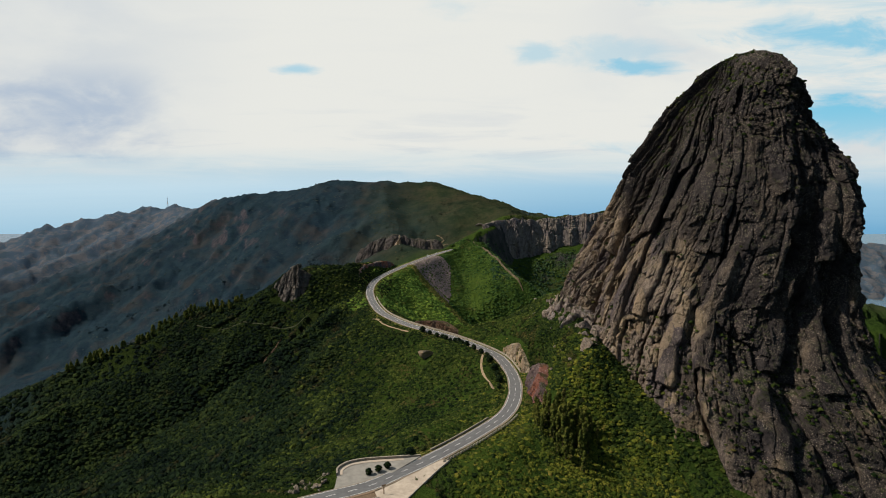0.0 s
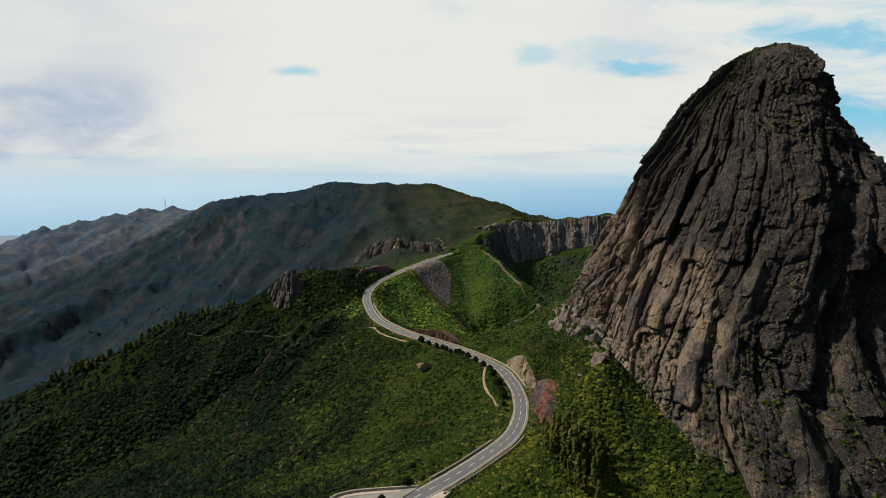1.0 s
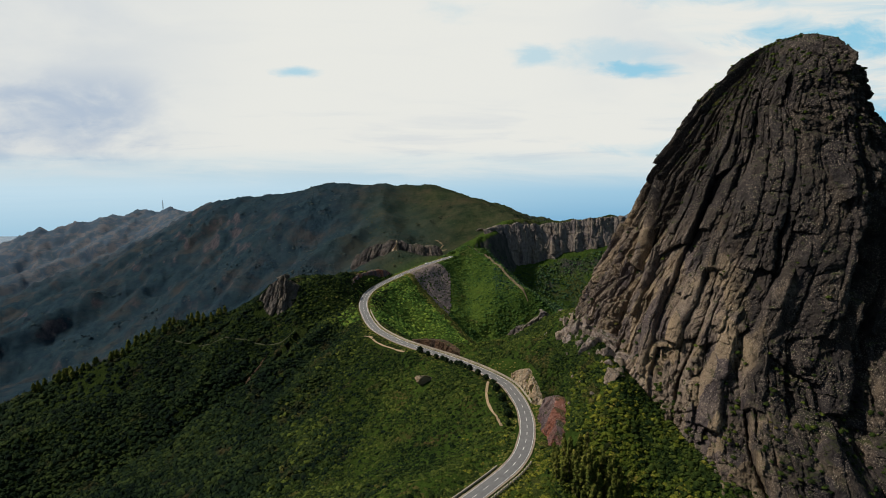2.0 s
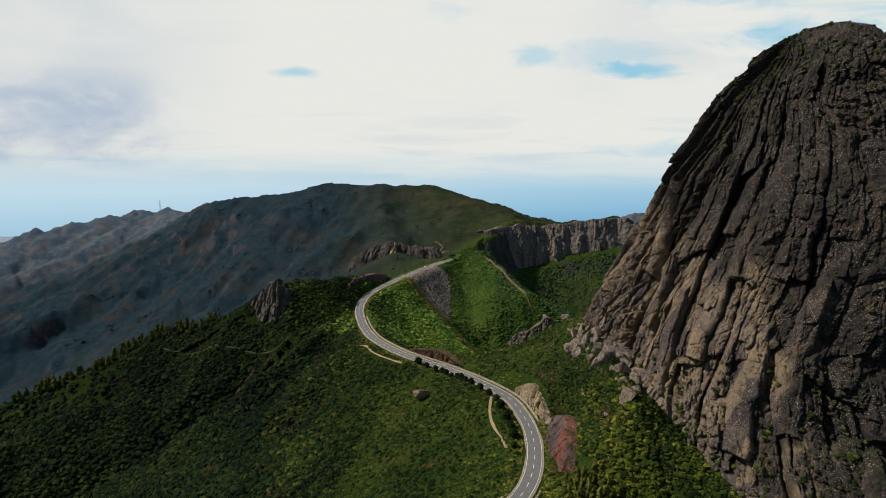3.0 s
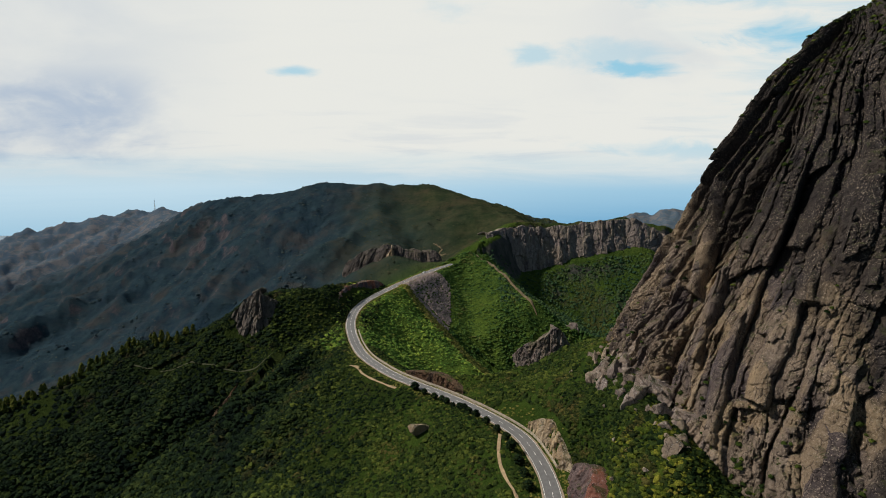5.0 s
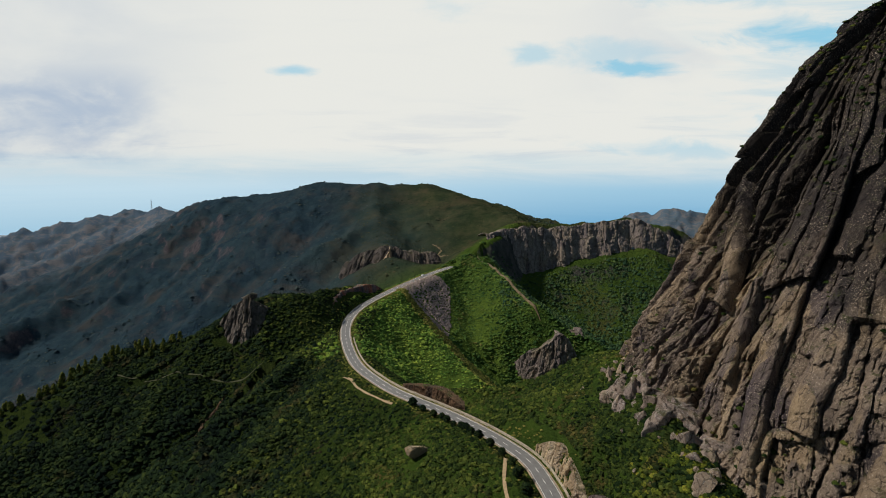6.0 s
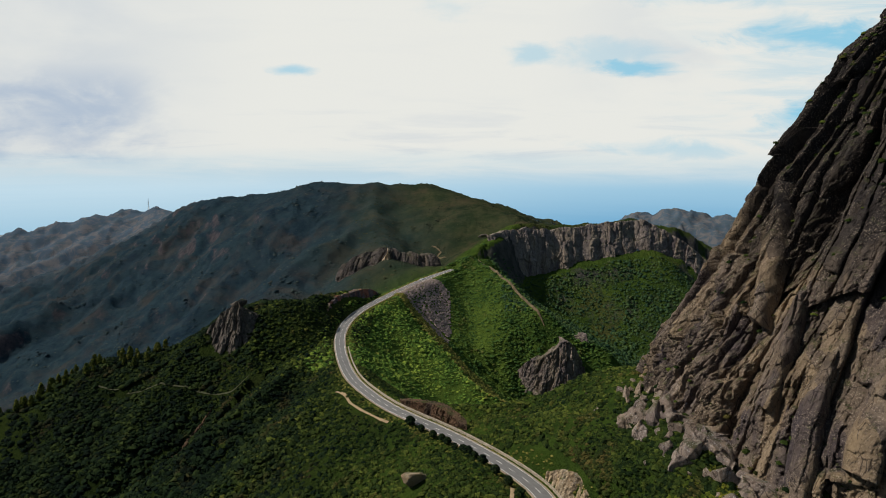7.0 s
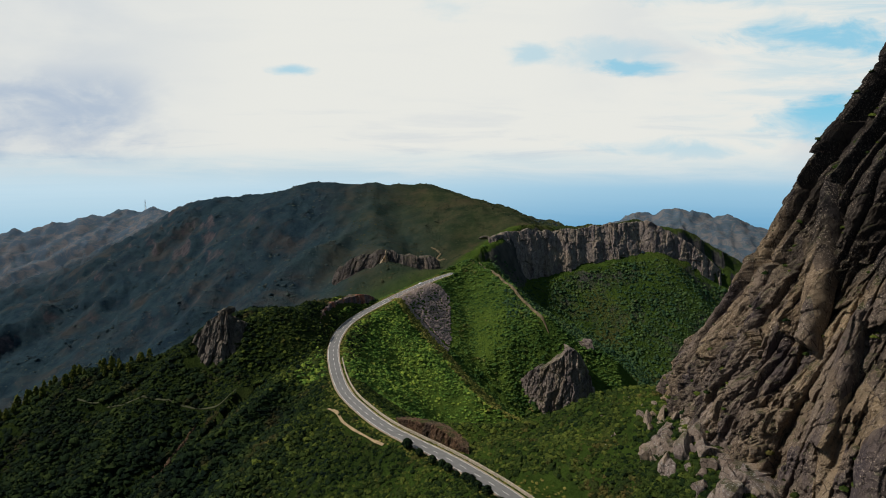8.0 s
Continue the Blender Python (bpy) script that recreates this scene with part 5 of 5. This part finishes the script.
        strew("scrub", x[i], y[i], h[i] - 0.3, size[i], mat, what, small, 11 + k, tall=size[i] * 0.62, flat=True)
    n = 15000
    x, y = rng.uniform(-250, -52, n), rng.uniform(462, 630, n)
    keep = free(x, y) & (rng.uniform(0, 1, n) < 0.8 + 0.4 * fbm(x / 20, y / 20, 3, 76))
    x, y = x[keep], y[keep]
    # crest keeps the lighter scrub, flanks take the heath darkened for shade
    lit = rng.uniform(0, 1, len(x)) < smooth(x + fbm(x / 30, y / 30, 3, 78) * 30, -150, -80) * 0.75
    for i, mat, what in ((lit, "shrub", "green scrub on the crest of the western spur"), (~lit, "heath", "dark heath on the flanks of the western spur, colour deepened for cloud shade")):
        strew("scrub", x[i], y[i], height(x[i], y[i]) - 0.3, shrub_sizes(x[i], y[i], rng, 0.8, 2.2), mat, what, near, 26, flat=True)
    # tall laurel and heath woods on the western slopes
    n = 26000
    x, y = rng.uniform(-640, -120, n), rng.uniform(300, 620, n)
    h = height(x, y)
    keep = (np.abs(x) < 0.82 * (y + 10)) & free(x, y) & (h > -200) & (rng.uniform(0, 1, n) < 0.75 + 0.4 * fbm(x / 25, y / 25, 3, 74))
    keep &= (x < -300 + fbm(x / 30, y / 30, 3, 75) * 20) | (rng.uniform(0, 1, n) < 0.45)
    x, y, h = x[keep], y[keep], h[keep]
    size = shrub_sizes(x, y, rng, 1.2, 3.6)
    strew("scrub", x, y, h - 0.5, size, "heath", "dark laurel and heath woods on the western slopes, colour deepened for cloud shade", near, 23)
    n = 20000
    x, y = rng.uniform(-800, 480, n), rng.uniform(760, 1500, n)
    h = height(x, y)
    keep = (np.abs(x) < 0.72 * y) & free(x, y) & (h > -190)
    x, y, h = x[keep], y[keep], h[keep]
    steep = np.hypot(height(x + 4, y) - h, height(x, y + 4) - h) / 4
    keep = rng.uniform(0, 1, len(x)) < smooth(steep, 1.0, 0.6)
    x, y, h = x[keep], y[keep], h[keep]
    size = shrub_sizes(x, y, rng, 1.0, 3.4)
    green = (x > 40) & (y < 915) & (x < 55)
    other = ~green & ~((x >= 55) & (y < 915))
    strew("scrub", x[green], y[green], h[green] - 0.8, size[green] * 0.7, "meadow", "green scrub on the slope below the cliffs", small, 3)
    bushy = other & (x > -150 + fbm(x / 60, y / 60, 3, 71) * 60) & (x < 150)
    other &= ~bushy
    strew("scrub", x[bushy], y[bushy], h[bushy] - 0.6, size[bushy] * 0.8, "upland", "olive scrub on the mountain's near shoulder", small, 18, tall=size[bushy] * 0.3)
    strew("scrub", x[other], y[other], h[other] - 0.8, size[other], "forest", "dark evergreen forest cover on the mountain, haze put into its colour", small, 4, tall=size[other] * 0.3)
    n = 17000
    x, y = rng.uniform(55, 430, n), rng.uniform(640, 915, n)
    h = height(x, y)
    keep = (x < 0.72 * y) & free(x, y) & (h > -170) & (y < np.interp(x, (55, 100, 160, 240, 370), (850, 876, 892, 904, 898)))
    x, y, h = x[keep], y[keep], h[keep]
    size = shrub_sizes(x, y, rng, 0.8, 2.6)
    strew("scrub", x, y, h - 0.3, size, "ravine", "green scrub in the ravine below the cliffs", small, 8, tall=size * 0.6)
    # verge grass
    line = spline(ROAD, 1.0)
    k = rng.integers(2, len(line) - 2, 4500)
    way = line[k + 1] - line[k - 1]
    off = (4.4 + 5.5 * rng.beta(1, 2, len(k))) * rng.choice((-1, 1), len(k))
    x = line[k, 0] + way[:, 1] / np.hypot(way[:, 0], way[:, 1]) * off
    y = line[k, 1] - way[:, 0] / np.hypot(way[:, 0], way[:, 1]) * off
    keep = (y > 206) & (np.abs(road_near(x, y)[0]) > 4.3)
    x, y = x[keep], y[keep]
    strew("verge_grass", x, y, height(x, y) - 0.1, rng.uniform(0.25, 0.75, len(x)), "grass", "dry yellow-green grass along the road verges", clump_shapes(5, 9, ((0.0, 6, 1.0), (0.5, 5, 0.8)), 0.4, 0.7, 4), 4, category="grass")
    # yellow grass on the rib inside the bend
    t = rng.uniform(0, 1, 5200) ** 0.8
    x = np.interp(t, (0, 0.25, 0.5, 0.75, 1), (-36, -10, 14, 36, 54)) + rng.normal(0, 1.4 + 4.5 * t)
    y = np.interp(t, (0, 0.25, 0.5, 0.75, 1), (629, 607, 584, 556, 530)) + rng.normal(-3.5, 1.2 + 3.5 * t)
    strew("rib_grass", x, y, height(x, y) + 0.3, rng.uniform(0.7, 1.8, len(x)), "grass", "yellow-green grass along the rib inside the bend", small, 7, category="grass")
    # bushes between the blocks below the rock tower
    y = rng.uniform(252, 350, 900)
    x = np.interp(y, (250, 265, 295, 325, 345), (84, 76, 69, 66, 70)) + rng.uniform(-8, 12, len(y))
    strew("scrub", x, y, np.maximum(height(x, y), -50) - 0.2, rng.uniform(0.5, 1.7, len(x)), "shrub", "bushes between the blocks below the rock tower", near, 17)
    # stones of the scree
    x, y = scree_x, scree_y
    strew("scree", x, y, height(x, y) - 0.35, rng.uniform(0.45, 1.3, len(x)), "scree", "fan of loose grey stones below the road", clump_shapes(6, 11, ((0.0, 6, 1.0), (0.6, 5, 0.8)), 0.35, 0.8, 0), 5, category="scree")


make_scrub()


def make_tower_plants():
    """Small bushes on ledges of the rock tower."""
    p = tower_points
    du, dv = np.roll(p, -1, 1) - p, np.roll(p, -1, 0) - p
    nrm = np.cross(du, dv)
    nz = nrm[..., 2] / (np.linalg.norm(nrm, axis=-1) + 1e-9)
    rng = np.random.default_rng(33)
    zz = p[..., 2]
    chance = 0.012 * smooth(nz, 0.30, 0.75) * (0.5 + 2.2 * smooth(zz, 120, 165) + 6.0 * smooth(zz, 62, 30))
    pick = (rng.uniform(0, 1, nz.shape) < chance)
    pick[-2:] = False
    q = p[pick]
    strew("ledge_plants", q[:, 0], q[:, 1], q[:, 2] - 0.2, rng.uniform(0.3, 1.15, len(q)), "shrub", "small bushes on ledges of the rock tower", clump_shapes(6, 15), 6)


make_tower_plants()


def tree(seed, tall, wide, columnar, name="tree"):
    """A trunk with limbs and a crown of many small leaf clumps."""
    rng = random.Random(seed)
    base = new(name)
    bm = bmesh.new()
    rod(bm, (0, 0, -0.6), (0, 0, tall * 0.85), 0.035 * tall * 0.6, 0.02, 7)
    for k in range(8):
        a, z = rng.uniform(0, 6.28), tall * rng.uniform(0.25, 0.75)
        rod(bm, (0, 0, z), (wide * 0.6 * math.cos(a), wide * 0.6 * math.sin(a), z + tall * 0.12), 0.05, 0.015, 5)
    part("trunk", bm_mesh("trunk", bm, MAT["bark"]), base)
    vs, fs = [], []
    shapes = clump_shapes(4, seed, ((0.0, 5, 1.0), (0.5, 4, 0.8)), 0.45, 0.9, 3)
    for k in range(80 if columnar else 90):
        f = rng.random() ** 0.9
        z = tall * (0.12 + 0.88 * f)
        lim = wide * ((1 - f) ** 0.7 * 0.95 + 0.08) if columnar else wide * math.sqrt(max(0.03, 1 - (2 * f - 0.9) ** 2 * 0.85))
        a, r = rng.uniform(0, 6.28), lim * math.sqrt(rng.random())
        v, fc = shapes[k % 4]
        s = rng.uniform(0.16, 0.34) * (wide + 0.5)
        fs.append(fc + sum(len(q) for q in vs))
        vs.append(v * (s, s, s * (1.5 if columnar else 0.9)) + (r * math.cos(a), r * math.sin(a), z))
    part("crown", mesh_of("crown", np.vstack(vs), np.vstack(fs), MAT["pine" if columnar else "heath"]), base)
    return base


def plant(kinds, x, y, scale):
    z = float(height(np.array([x]), np.array([y]))[0])
    return copy_thing(random.choice(kinds), pose(x, y, z, 0, 0, random.uniform(0, 360)) @ Matrix.Scale(scale, 4))


def make_trees():
    slim = [tagged(tree(70 + k, 8.0, 1.0, True, "conifer"), "slender olive-green conifer on the slope", "conifer", "conifers below the road") for k in range(4)]
    for k, t in enumerate(slim):
        t.matrix_world = pose(44 + 4 * k, 236 - 3 * k, float(height(np.array([44.0 + 4 * k]), np.array([236.0 - 3 * k]))[0]))
    for k in range(46):
        x = random.gauss(53, 6)
        y = random.gauss(232, 10)
        plant(slim, x, min(max(y, 206), 254), random.uniform(0.9, 1.7))
    spur = [tagged(tree(80 + k, 6.5, 1.9, True, "conifer"), "young conifer on the spur's crest", "conifer", "conifers on the spur") for k in range(3)]
    for k, t in enumerate(spur):
        t.matrix_world = pose(-205 - 5 * k, 524, float(height(np.array([-205.0 - 5 * k]), np.array([524.0]))[0]))
    for k in range(70):
        x = random.uniform(-330, -185)
        y = np.interp(x, (-330, -282, -251, -223, -185), (493, 508, 524, 524, 524)) + random.uniform(-8, 10)
        plant(spur, x, y, random.uniform(0.6, 1.2))
    bush = [tagged(tree(90 + k, 3.6, 1.9, False, "roadside_tree"), "dark rounded evergreen tree beside the road", "tree", "trees along the road") for k in range(3)]
    spots = [(-25.5, 191), (-22.5, 193), (-19.5, 195.4), (-12, 206), (2, 368), (-4, 374), (8, 361), (10, 357), (15, 350), (19, 343), (-9, 380), (5, 363), (23, 336), (26, 328), (27, 320), (29, 312), (30, 303), (-14, 386), (0, 371), (12, 354), (30, 294), (29, 285)]
    for k, (x, y) in enumerate(spots):
        if k < 3:
            bush[k].matrix_world = pose(x, y, 14.6) @ Matrix.Scale(0.62, 4)
        else:
            plant(bush, x, y, random.uniform(1.1, 1.7))


make_trees()


def make_mast():
    """A lattice mast on the far ridge."""
    base = new("radio_mast")
    x, y, z = -1385.0, 2896.0, float(height(np.array([-1385.0]), np.array([2896.0]))[0])
    base.matrix_world = pose(x, y, z - 1)
    tall = 52
    for i in range(3):
        a = i * 2.094
        bm = bmesh.new()
        rod(bm, (4 * math.cos(a), 4 * math.sin(a), 0), (0.8 * math.cos(a), 0.8 * math.sin(a), tall), 0.5, 0.35)
        part("leg", bm_mesh("leg", bm, MAT["steel"]), base)
        for k in range(9):
            f0, f1 = k / 9, (k + 1) / 9
            r0, r1, b = 4 - 3.2 * f0, 4 - 3.2 * f1, a + 2.094
            bm = bmesh.new()
            rod(bm, (r0 * math.cos(a), r0 * math.sin(a), tall * f0), (r1 * math.cos(b), r1 * math.sin(b), tall * f1), 0.22)
            part("brace", bm_mesh("brace", bm, MAT["steel"]), base)
    bm = bmesh.new()
    rod(bm, (0, 0, tall - 1), (0, 0, tall + 8), 0.25)
    part("antenna", bm_mesh("antenna", bm, MAT["steel"]), base)
    tagged(base, "grey steel lattice radio mast on the far ridge", "radio mast")


make_mast()
